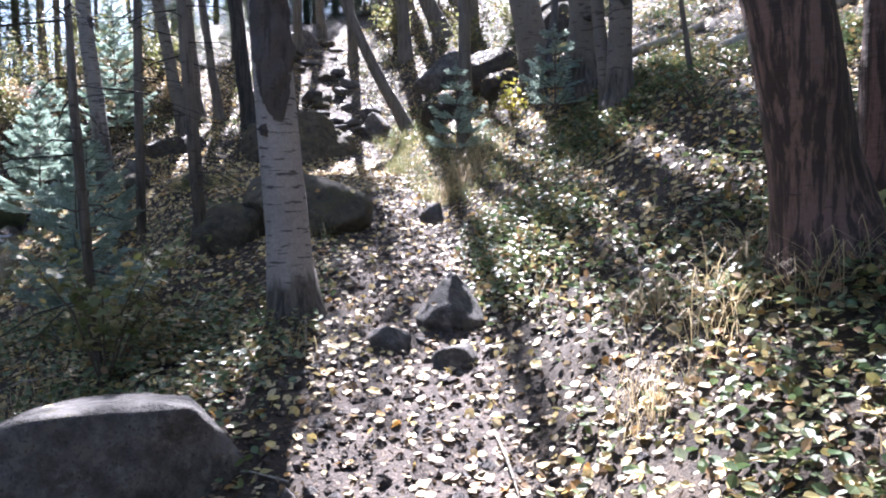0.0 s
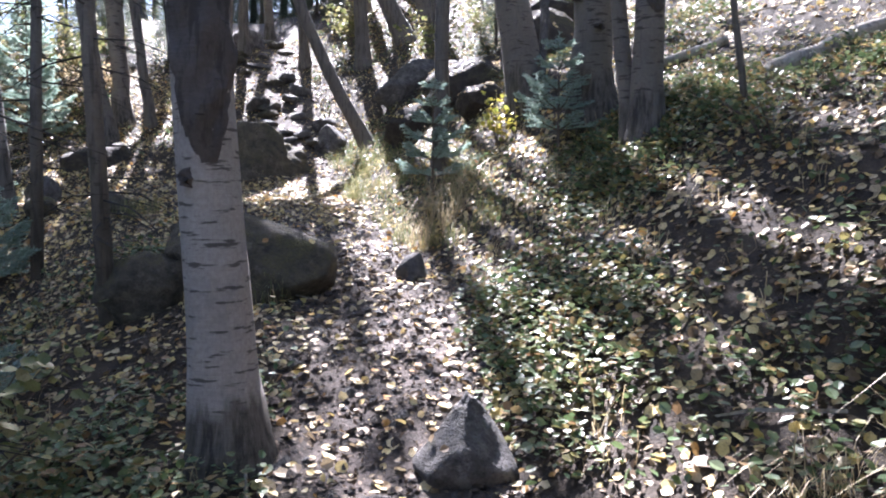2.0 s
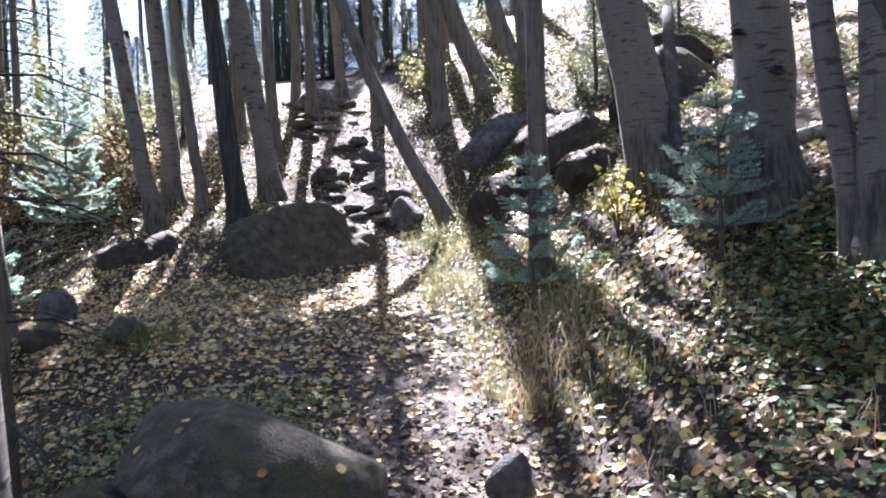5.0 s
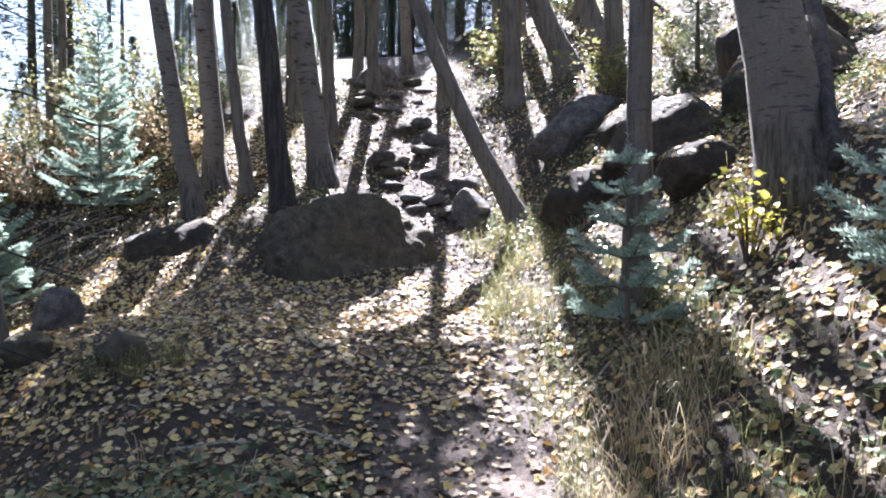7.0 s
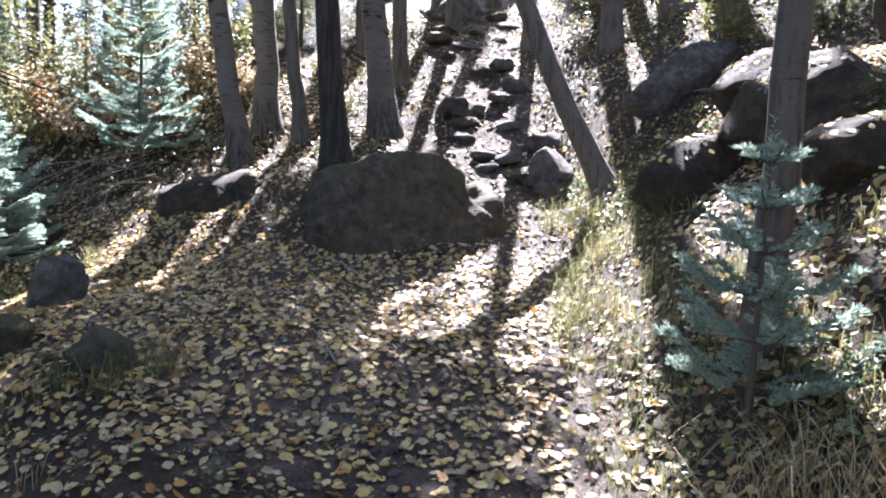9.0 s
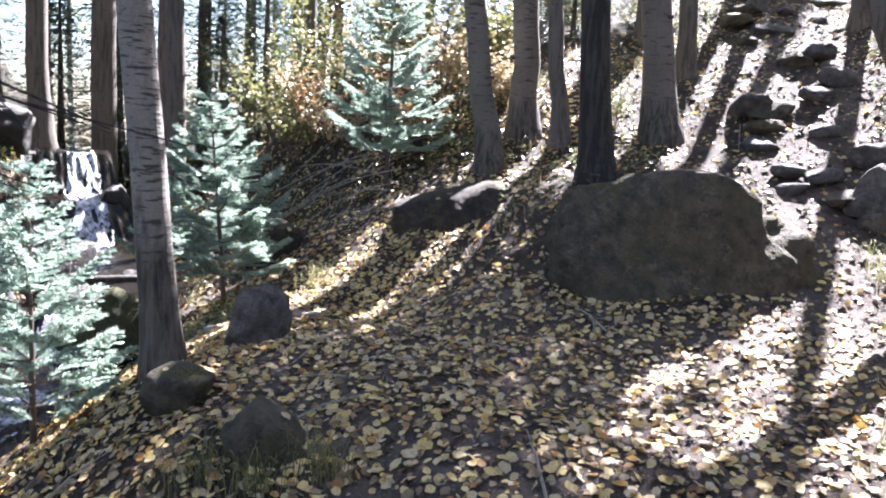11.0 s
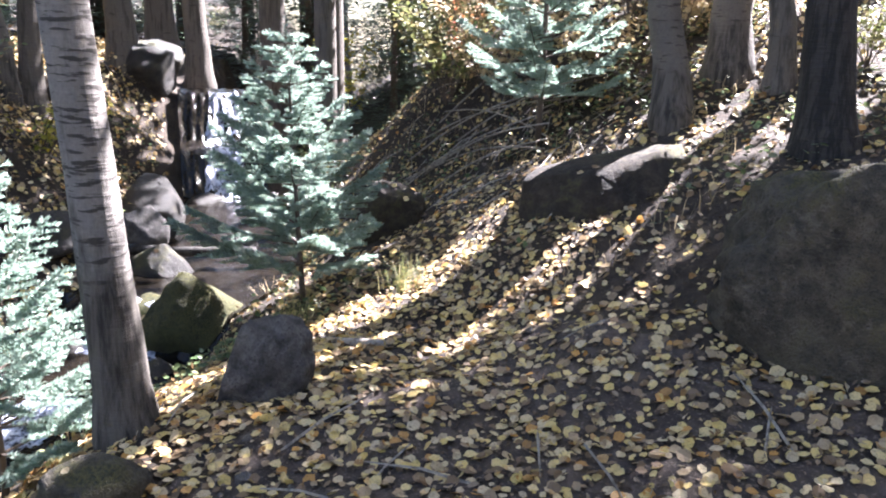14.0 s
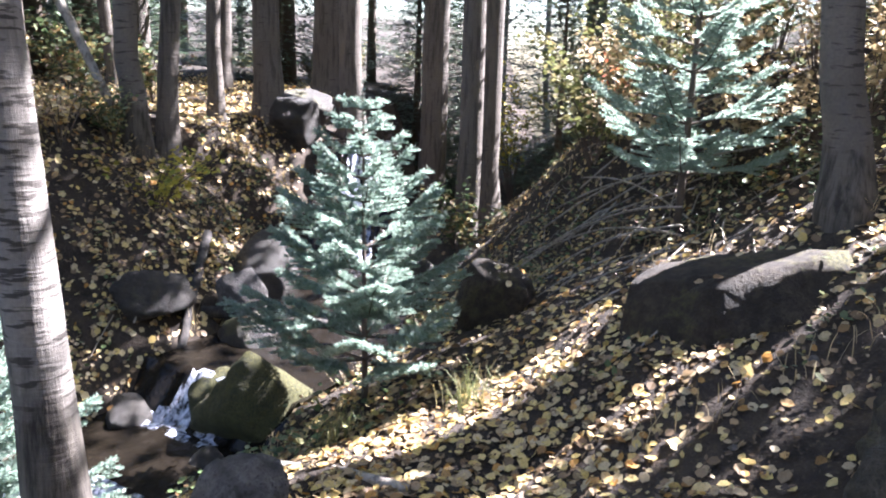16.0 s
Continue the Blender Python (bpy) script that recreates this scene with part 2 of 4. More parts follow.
def scatter(shape_v, shape_f, at, turn, size, squash=None):
    """One mesh of many copies: shape_v (k, 3), at (n, 3), turn (n, 3, 3), size (n,)."""
    v = np.einsum("nij,kj->nki", turn, shape_v) * size[:, None, None] + at[:, None, :]
    k = len(shape_v)
    f = np.asarray(shape_f)[None] + (np.arange(len(at)) * k)[:, None, None]
    return v.reshape(-1, 3), f.reshape(-1, f.shape[-1])


def turns(rng, n, tilt):
    """Random headings with a tilt (radians, normal spread) about a level axis."""
    a, b, c = rng.uniform(0, 2 * np.pi, n), rng.normal(0, tilt, n), rng.uniform(0, 2 * np.pi, n)
    ca, sa, cb, sb, cc, sc = np.cos(a), np.sin(a), np.cos(b), np.sin(b), np.cos(c), np.sin(c)
    z, o = np.zeros(n), np.ones(n)
    rz = np.stack([ca, -sa, z, sa, ca, z, z, z, o], 1).reshape(n, 3, 3)
    rx = np.stack([o, z, z, z, cb, -sb, z, sb, cb], 1).reshape(n, 3, 3)
    rz2 = np.stack([cc, -sc, z, sc, cc, z, z, z, o], 1).reshape(n, 3, 3)
    return rz @ rx @ rz2


# A broad leaf one long, folded a little along its rib, with a stalk's point
LEAF_V = np.array([(-0.5, 0, 0), (-0.22, 0.36, 0.07), (0.15, 0.40, 0.09), (0.5, 0, 0.03), (0.15, -0.40, 0.09), (-0.22, -0.36, 0.07), (0.0, 0, 0)])
LEAF_F = np.array([(6, 1, 0), (6, 2, 1), (6, 3, 2), (6, 4, 3), (6, 5, 4), (6, 0, 5)])


# ---- the lie of the land ----
# Stations along the trail: y, centre x, height, half width, flat shelf to the west, bank's slope to the east
TRAIL = np.array([
    (-12, 0.3, -2.50, 0.45, 0.5, 0.55), (-5, 0.1, -1.05, 0.45, 0.5, 0.58), (-1.8, 0.1, -0.37, 0.45, 0.5, 0.60),
    (-0.5, 0.1, -0.10, 0.42, 0.6, 0.62), (0.9, 0.1, 0.21, 0.42, 0.6, 0.64), (2.2, 0.15, 0.45, 0.42, 0.9, 0.66),
    (4.5, -0.2, 0.76, 0.55, 1.6, 0.80), (5.4, -0.45, 0.92, 0.6, 2.9, 0.80), (6.6, -0.5, 1.02, 0.5, 3.2, 0.85),
    (7.6, -0.55, 1.22, 0.45, 3.1, 0.85), (8.9, -0.62, 1.60, 0.45, 3.2, 0.75), (9.6, -0.82, 1.95, 0.5, 2.8, 0.65),
    (11, -1.25, 2.70, 0.6, 2.5, 0.50), (14.2, -2.0, 4.25, 0.7, 2.5, 0.45), (20, -3.2, 6.0, 0.8, 3.0, 0.40),
    (60, -8.0, 15.0, 1.0, 4.0, 0.30)])
# The brook: x, y, height of its bed, from the fall down along the trail
BROOK = np.array([(-16, 12.5, 2.1), (-11.0, 9.6, 1.8), (-8.7, 8.4, 1.55), (-8.35, 8.25, 1.10), (-8.0, 8.1, 1.02), (-7.7, 7.98, 0.62), (-6.2, 7.0, 0.45), (-5.78, 6.35, 0.42), (-5.64, 6.13, 0.17), (-5.3, 5.6, 0.12),
                  (-4.6, 3.0, -0.45), (-4.1, 0.0, -1.15), (-3.9, -5, -2.2), (-3.9, -14, -4.2)])


def along(y):
    """The trail's stations at y."""
    return [np.interp(y, TRAIL[:, 0], TRAIL[:, k]) for k in range(1, 6)]


def brook_at(x, y):
    """Distance from the brook's line, its bed's height there, and which side (over 0: the trail's side)."""
    best, bed, side = np.full(np.shape(x), 1e9), np.zeros(np.shape(x)), np.zeros(np.shape(x))
    for (ax, ay, az), (bx, by, bz) in zip(BROOK[:-1], BROOK[1:]):
        dx, dy = bx - ax, by - ay
        s = np.clip(((x - ax) * dx + (y - ay) * dy) / (dx * dx + dy * dy), 0, 1)
        d = np.hypot(x - ax - s * dx, y - ay - s * dy)
        near = d < best
        best = np.where(near, d, best)
        bed = np.where(near, az + s * (bz - az), bed)
        side = np.where(near, dx * (y - ay) - dy * (x - ax), side)
    return best, bed, side


def waves(x, y):
    """Small humps of the forest floor."""
    return (0.5 * np.sin(1.7 * x + 0.6 * np.sin(1.3 * y)) * np.sin(1.9 * y + 0.8) + 0.3 * np.sin(4.1 * x + 1.2 * y) * np.sin(3.7 * y - 1.1 * x)
            + 0.2 * np.sin(9.1 * x - 3.0 * y) * np.sin(8.3 * y + 2.2 * x))


def hill(x, y, cx, cy, rx, ry, high):
    return high * np.exp(-((x - cx) / rx) ** 2 - ((y - cy) / ry) ** 2)


def height(x, y):
    """The ground's height."""
    x, y = np.asarray(x, float), np.asarray(y, float)
    c, z, half, shelf, rise = along(y)
    u = x - c
    east = np.maximum(u - half, 0)
    west = np.maximum(-u - shelf, 0)
    land = z + rise * east * east / (east + 0.08) - (rise - 0.42) * np.maximum(east - 1.8, 0) - 0.12 * np.maximum(east - 10, 0) - 0.35 * west * west / (west + 0.4)
    land = land + hill(x, y, -2.3, 8.8, 1.0, 0.8, 0.32) - hill(x, y, -3.4, 7.0, 1.0, 0.7, 0.20)
    d, bed, side = brook_at(x, y)
    out = np.maximum(d - 0.45, 0)
    near_bank = bed + np.where(d < 0.45, 0.04 * d, 0.018) + 0.75 * out
    far_bank = np.minimum(bed + 0.05 + 0.95 * out, np.minimum(bed + 2.1, 1.95) + 0.05 * out)
    k = 0.18
    soft = np.minimum(land, near_bank) - k * np.exp(-np.abs(land - near_bank) / k) * 0.5
    soft = soft + hill(x, y, -6.6, 10.6, 2.0, 1.1, 0.9)
    h = np.where(side > 0, soft, far_bank)
    rough = 0.03 + 0.05 * np.clip((np.abs(u) - half) / 0.6, 0, 1)
    return h + rough * waves(x, y)


# ---- the ground and the brook ----
def build_ground():
    xs = np.concatenate([-np.geomspace(300, 11, 26), np.arange(-10, -6, 0.2), np.arange(-6, 4, 0.08), np.arange(4, 8, 0.2), np.geomspace(8.4, 300, 28)])
    ys = np.concatenate([-np.geomspace(250, 8, 22), np.arange(-7, -3, 0.2), np.arange(-3, 12, 0.08), np.arange(12, 20, 0.25), np.geomspace(20.5, 300, 28)])
    gx, gy = np.meshgrid(xs, ys)
    gz = height(gx, gy)
    nx, ny = len(xs), len(ys)
    rng = np.random.default_rng(5)
    fine = (np.abs(gx + 1) < 6) & (gy > -3) & (gy < 12)
    gz = gz + fine * rng.normal(0, 0.006, gz.shape)
    i = np.arange(ny - 1)[:, None] * nx + np.arange(nx - 1)[None]
    faces = np.stack([i, i + 1, i + nx + 1, i + nx], -1).reshape(-1, 4)
    c, z, half, shelf, rise = along(gy)
    u = gx - c
    on = (u < half + 0.12 * waves(gx * 3, gy * 3)) & (u > -np.maximum(half, np.where((gy > 4.2) & (gy < 7.4), shelf * 0.9, half)) + 0.15 * waves(gx * 2.5, gy * 2.5))
    index = np.where(on[:-1, :-1].reshape(-1), 0, 1)
    ob = new("ground", mesh("ground", np.stack([gx, gy, gz], -1).reshape(-1, 3), faces, [SOIL, DUFF], index, True))
    tagged(ob, "dark brown forest soil with a trodden trail between banks", "ground", kind="structure")


def build_brook():
    pts = []
    for (ax, ay, az), (bx, by, bz) in zip(BROOK[:-1], BROOK[1:]):
        n = max(2, int(math.hypot(bx - ax, by - ay) / 0.035))
        pts += [(ax + (bx - ax) * s / n, ay + (by - ay) * s / n, az + (bz - az) * s / n) for s in range(n)]
    pts = np.array([p for p in pts if p[0] > -9.0])
    d = np.gradient(pts[:, :2], axis=0)
    d /= np.linalg.norm(d, axis=1)[:, None]
    side = np.stack([-d[:, 1], d[:, 0]], 1)
    drop = -np.gradient(pts[:, 2]) / 0.035
    rng = np.random.default_rng(2)
    across = np.linspace(-0.75, 0.75, 61)
    v = []
    for p, s, q in zip(pts, side, drop):
        for a in across:
            w = a * (0.55 if p[0] < -7 else 1.0)
            lump = noise.noise(Vector((p[0] * 5, p[1] * 5, a * 9)))
            v.append((p[0] + s[0] * w, p[1] + s[1] * w, p[2] + 0.15 + lump * (0.07 if q > 0.35 else 0.012)))
    m, n = len(pts), len(across)
    f = [[i * n + j, i * n + j + 1, (i + 1) * n + j + 1, (i + 1) * n + j] for i in range(m - 1) for j in range(n - 1)]
    fall = np.convolve(drop > 0.2, np.ones(5) / 5, "same") > 0.1
    idx = []
    for i in range(m - 1):
        px, py = pts[i][0], pts[i][1]
        mid, half = 30 + 9 * noise.noise(Vector((px * 2.2, py, 0))), 11 + 9 * noise.noise(Vector((px * 3, py * 3, 7)))
        for j in range(n - 1):
            torn = noise.noise(Vector((px * 7, py * 7, j * 0.22)))
            idx.append(1 if fall[i] and px > -8.8 and abs(j - mid) < half * (1 + 0.6 * torn) and torn < 0.35 else 0)
    ob = new("water", mesh("water", v, f, [WATER, FOAM], idx, True))
    tagged(ob, "clear dark brook with white water where it falls", "water", kind="structure")


build_ground()
build_brook()


# ---- rocks ----
def rock_mesh(name, seed, mat, flat=0.0, blocky=0.0, detail=4, facets=16, peak=0.0):
    bm = bmesh.new()
    bmesh.ops.create_icosphere(bm, subdivisions=detail, radius=1.0)
    off = Vector((seed * 7.3, seed * 3.1, seed * 1.7))
    rnd = random.Random(seed)
    cuts = [(Vector((rnd.gauss(0, 1), rnd.gauss(0, 1), rnd.gauss(0.2, 0.8))).normalized(), rnd.uniform(0.58, 0.86)) for _ in range(facets)]
    for v in bm.verts:
        p = v.co.copy()
        if blocky:
            q = max(abs(p.x), abs(p.y), abs(p.z))
            p = p.lerp(p / q * 0.8, blocky)
        p *= 1 + 0.26 * noise.noise(p * 1.3 + off) + 0.15 * noise.noise(p * 3.1 + off) + 0.085 * noise.noise(p * 7 + off) + 0.04 * noise.noise(p * 16 + off)
        for nrm, lim in cuts:
            over = p.dot(nrm) - lim
            if over > 0:
                p -= nrm * over * 0.8
        if peak:
            k = 1 - peak * max(0, p.z + 0.2)
            p.x, p.y, p.z = p.x * k + 0.12 * peak * p.z, p.y * k, p.z * (1 + 0.25 * peak)
        if flat and p.z > 1 - flat:
            p.z = 1 - flat + (p.z - 1 + flat) * 0.3
        v.co = p
    me = bpy.data.meshes.new(name)
    bm.to_mesh(me)
    bm.free()
    me.materials.append(mat)
    me.polygons.foreach_set("use_smooth", np.ones(len(me.polygons), dtype=bool))
    return me


ROCK_LEAVES = []


def rock(name, x, y, size, label, mat=None, seed=1, turn=0, tilt=0, sink=0.35, z=None, blocky=0.0, detail=4, group="", facets=16, peak=0.0, leaves=None):
    """A rock with half sizes (sx, sy, sz), sunk into the ground."""
    ob = new(name, rock_mesh(name, seed, mat or ROCK, blocky=blocky, detail=detail, facets=facets, peak=peak))
    zz = ground_z(x, y) + size[2] * (1 - 2 * sink) if z is None else z
    ob.matrix_world = pose(x, y, zz, 0, tilt, turn) @ Matrix.Diagonal((*size, 1))
    rnd = random.Random(seed * 31)
    m3 = ob.matrix_world.to_3x3().inverted().transposed()
    for v in rnd.sample(list(ob.data.vertices), leaves or (60 if size[0] > 0.5 else 14)):
        n = (m3 @ v.normal).normalized()
        at = ob.matrix_world @ v.co
        if n.z > 0.55 and rnd.random() < 0.45 and at.z > ground_z(at.x, at.y) + 0.03:
            ROCK_LEAVES.append((tuple(at + n * 0.012), tuple(n)))
    return tagged(ob, label, "rock", group)


rock("boulder", -1.5, 8.2, (1.0, 0.85, 0.88), "large mossy grey boulder beside the trail, pale on its sunny side", ROCK_MOSSY, 3, 20, 4, z=1.2, detail=5, facets=7)
rock("boulder", -3.5, 8.5, (0.72, 0.46, 0.52), "long flat-topped mossy boulder in fallen leaves", SHADED_EARTH_ROCK, 5, 38, -6, z=1.30, blocky=0.0, facets=4)
rock("boulder", -0.70, 1.98, (0.84, 0.42, 0.37), "low dark mossy boulder reaching into the trail", ROCK_MOSSY, 8, -20, 10, sink=0.3, detail=5, facets=24)
rock("boulder", -1.0, -1.75, (0.62, 0.42, 0.36), "smooth grey boulder in the sun at the trail's edge", ROCK, 9, 8, 0, sink=0.27, detail=5)
rock("rock", 0.37, -0.22, (0.30, 0.24, 0.20), "pointed grey rock set in the trail", ROCK, 12, 25, 0, sink=0.36, peak=0.62, facets=22)
rock("rock", 0.04, -0.58, (0.13, 0.10, 0.09), "small dark stone half sunk in the trail", ROCK, 14, 10)
rock("rock", 0.36, -0.80, (0.16, 0.08, 0.08), "small dark stone half sunk in the trail", ROCK, 16, 35)
rock("rock", 0.37, 2.25, (0.15, 0.13, 0.13), "dark angular rock lying on the trail", ROCK, 18, 30, 15, sink=0.3, peak=0.45, facets=22)
rock("rock", -2.33, 5.0, (0.19, 0.20, 0.21), "round mossy rock among grass and leaves", ROCK_MOSSY, 20, 0)
rock("rock", -3.12, 5.22, (0.18, 0.17, 0.18), "round mossy rock at the foot of an aspen", ROCK_MOSSY, 22, 60)
rock("rock", -3.42, 6.05, (0.24, 0.20, 0.22), "blocky speckled granite rock beside an aspen", ROCK, 24, 30, 10, blocky=0.6, sink=0.2)
rock("rock", -5.28, 8.1, (0.34, 0.26, 0.34), "upright mossy rock above the brook", SHADED_EARTH_ROCK, 26, 20, sink=0.25)
rock("rock", -0.32, 9.25, (0.26, 0.22, 0.26), "angular grey rock at the trail's edge", ROCK, 28, 0)
rock("rock", -6.7, 6.75, (0.20, 0.20, 0.36), "pale pointed rock standing in the brook", ROCK, 30, 0, 12, sink=0.25)
rock("rock", -5.75, 6.45, (0.34, 0.26, 0.26), "wet moss-covered rock in the brook", MOSSED, 32, 40, sink=0.4)
rock("rock", -5.38, 6.62, (0.46, 0.30, 0.34), "thickly moss-covered rock at the brook's edge", MOSSED, 33, 65, sink=0.38, peak=0.3)
rock("rock", -6.35, 6.75, (0.34, 0.26, 0.24), "wet black rock in the brook", ROCK_WET, 35, 15, sink=0.4)
rock("rock", -5.55, 5.35, (0.30, 0.22, 0.18), "wet black rock in the brook", ROCK_WET, 37, 80, sink=0.4)
rock("rock", -6.5, 7.6, (0.4, 0.3, 0.34), "wet black rock beside the fall", ROCK_WET, 34, 40)
rock("rock", -7.3, 7.1, (0.42, 0.36, 0.4), "wet black rock beside the fall", ROCK_WET, 36, 0)
for i, (x, y, s) in enumerate(((-7.75, 8.7, 0.4), (-9.0, 9.1, 0.45), (-9.1, 7.8, 0.4), (-6.9, 8.2, 0.3), (-6.0, 5.9, 0.25), (-5.2, 6.2, 0.2), (-6.6, 6.1, 0.3))):
    rock("rock", x, y, (s, s * 0.8, s * 0.8), "wet black rock beside the brook", ROCK_WET, 80 + i, 40 * i)
rock("rock", -8.0, 9.2, (0.6, 0.4, 0.45), "dark mossy rock above the fall", ROCK_WET, 38, 20, sink=0.5)
rock("rock", -9.6, 8.0, (0.45, 0.35, 0.35), "dark mossy rock above the fall", ROCK_WET, 40, 70, sink=0.5)
rock("rock", 0.95, 9.7, (0.75, 0.30, 0.36), "long sloping grey slab under the trees", ROCK, 42, 25, -28, sink=0.3)
# Bank rocks: the shade of the overhang is put into their dark colour
for x, y, size, turn, seed in ((0.85, 7.25, (0.62, 0.42, 0.40), 20, 44), (1.55, 7.0, (0.75, 0.5, 0.5), -15, 46), (1.5, 5.95, (0.55, 0.36, 0.28), 5, 47),
                               (2.45, 7.0, (0.85, 0.55, 0.6), 30, 52), (1.5, 8.2, (0.7, 0.5, 0.45), 40, 56), (2.8, 8.3, (0.9, 0.6, 0.6), 10, 58)):
    rock("rock", x, y, size, "earthy rock under roots and leaves in the bank, coloured dark for the overhang's shade", SHADED_EARTH_ROCK, seed, turn, sink=0.5, blocky=0.25, detail=5, facets=26, leaves=500)
rock("rock", -1.3, 1.9, (0.35, 0.3, 0.28), "dark mossy rock in the undergrowth", ROCK_MOSSY, 50, 0)


def build_steps():
    """The stones of the natural stair up the trail."""
    rng = random.Random(11)
    shapes = [rock_mesh("step_stone", 60 + i, ROCK_MOSSY if i % 2 else ROCK, blocky=0.45, detail=4) for i in range(5)]
    y, n = 9.1, 0
    while y < 15:
        c, z, half, shelf, rise = along(y)
        for k in range(rng.choice((2, 2, 3))):
            x = c + rng.uniform(-1.0, 1.1) * half
            s = rng.uniform(0.12, 0.24)
            ob = new("step_stone", shapes[n % 5])
            ob.matrix_world = pose(x, y + rng.uniform(-0.2, 0.2), ground_z(x, y) + s * 0.02, rng.uniform(-12, 12), rng.uniform(-12, 12), rng.uniform(0, 360)) @ Matrix.Diagonal((s * 1.3, s * 0.95, s * 0.55, 1))
            tagged(ob, "dark worn stone forming a natural step of the trail", "rock", "stones of the trail's stair")
            n += 1
        y += 0.34
    ob = new("step_stone", rock_mesh("step_stone", 71, ROCK))
    ob.matrix_world = pose(-2.25, 14.3, ground_z(-2.25, 14.3) + 0.12, 0, 0, 20) @ Matrix.Diagonal((0.5, 0.35, 0.3, 1))
    tagged(ob, "dark rock at the head of the trail's stair", "rock", "stones of the trail's stair")


build_steps()


# ---- trees ----
def stem(base, r, lean, tall, rng, bow=(0, 0), flare=1.5, seg=12, taper=0.55):
    """Verts and faces of a trunk in its own frame, base at the origin and sunk 0.3 m."""
    hs = np.concatenate([[-0.3, 0, 0.08, 0.2, 0.4, 0.7], np.arange(1.1, tall, 0.7), [tall]])
    run = np.minimum(hs, 3.2) + 0.35 * np.maximum(hs - 3.2, 0)
    pts = np.stack([lean[0] * run + bow[0] * np.sin(np.clip(hs / 3.5, 0, 1) * np.pi) , lean[1] * run + bow[1] * np.sin(np.clip(hs / 3.5, 0, 1) * np.pi), hs], 1)
    pts[2:, :2] += np.cumsum(rng.normal(0, 0.012, (len(hs) - 2, 2)), 0) * (hs[2:, None] > 0.5)
    rad = r * (1 + (flare - 1) * np.exp(-np.maximum(hs, 0) / 0.22)) * (1 - taper * np.maximum(hs, 0) / tall)
    return pts, rad, tube(pts, rad, seg, 0.025, rng)


def crown_mesh(name, rng, low, high, wide, count, leaf):
    """Leaves in uneven clumps, with gaps."""
    k = 30
    hz = rng.uniform(low, high, k)
    f = (hz - low) / (high - low)
    rr = wide * np.sin(np.pi * np.clip(0.12 + 0.8 * f, 0, 1)) * np.sqrt(rng.uniform(0.05, 1, k))
    an = rng.uniform(0, 2 * np.pi, k)
    mid = np.stack([rr * np.cos(an), rr * np.sin(an), hz], 1)
    at = mid[rng.integers(0, k, count)] + rng.normal(0, 1, (count, 3)) * np.array([0.42, 0.42, 0.34])
    v, fc = scatter(LEAF_V, LEAF_F, at, turns(rng, count, 1.0), rng.uniform(0.7, 1.3, count) * leaf)
    return mesh(name, v, fc, CROWNLEAF), mid


CROWNS = [crown_mesh("crown", np.random.default_rng(100 + i), 5.0 + i * 0.5, 10.5 + i, 1.3 + 0.15 * i, 1150, 0.10) for i in range(3)]
# A low dense crown, made to block the sun from above the view
CROWNS.append(crown_mesh("crown", np.random.default_rng(110), 3.4, 10.0, 1.15, 4200, 0.12))
CROWNS.append(crown_mesh("crown", np.random.default_rng(111), 6.0, 11.0, 1.2, 420, 0.10))
tree_count = 0


def aspen(x, y, r, lean=(0, 0), tall=11.0, bow=(0, 0), bark=None, label="", crown=True, foot=None, scars=(), seg=14, flare=1.5, dense=False, eyes=0):
    """A forest tree: trunk, a rough foot, limbs, and a crown of leaves high up."""
    global tree_count
    tree_count += 1
    rng = np.random.default_rng(500 + tree_count)
    t = thing("aspen_tree", (x, y, ground_z(x, y)), label or "aspen with a pale grey trunk and dark marks, in fallen leaves", "tree", "trees of the wood")
    pts, rad, (v, f) = stem((0, 0), r, lean, tall, rng, bow, flare, seg)
    old = foot is not None and foot > 0.25
    part("trunk", mesh("trunk", v, f, bark or (ASPEN_OLD if old else ASPEN_SHADED), smooth=True), t)
    if crown:
        # Crowns out of view are thinned where sun should reach the ground
        thin = (-0.9 < x + 4.9 * lean[0] < 0.95 and y > -3) or (1 < x < 2.5 and 2 < y < 6) or (-4 < x < -3.4 and 9 < y < 10.2)
        me, mid = CROWNS[3] if dense else CROWNS[4] if thin else CROWNS[tree_count % 3]
        c = part("crown", me, t, "yellow-green autumn leaves")
        k = 4.9
        c.matrix_basis = pose(lean[0] * k, lean[1] * k, (tall - 11) * 0.6, 0, 0, 70 * tree_count)
        for j in range(5):
            h = 4.6 + 0.9 * j
            if h < tall - 1:
                a = rng.uniform(0, 2 * np.pi)
                p0 = np.array([np.interp(h, pts[:, 2], pts[:, i]) for i in range(3)])
                ln = rng.uniform(0.8, 1.5)
                d = np.array([math.cos(a), math.sin(a), 0.7]) * ln
                q = [p0, p0 + d * 0.4 + (0, 0, 0.05), p0 + d]
                lv, lf = tube(q, [r * 0.28, r * 0.17, r * 0.05], 6)
                part("limb", mesh("limb", lv, lf, bark or ASPEN, smooth=True), t)
    scars = list(scars) + [("knot", rng.uniform(0.6, 3.2), DOWN + rng.normal(0, 0.8), 0.26, rng.uniform(0.018, 0.03)) for _ in range(eyes)]
    for kind, h, ang, w, tallness in scars:
        p0 = np.array([np.interp(h, pts[:, 2], pts[:, i]) for i in range(3)])
        rr = float(np.interp(h, pts[:, 2], rad))
        part(kind, scar_mesh(kind, rr, ang, w, tallness, rng), t, "dark swollen scar").location = p0
    return t


DOWN = math.radians(-95)


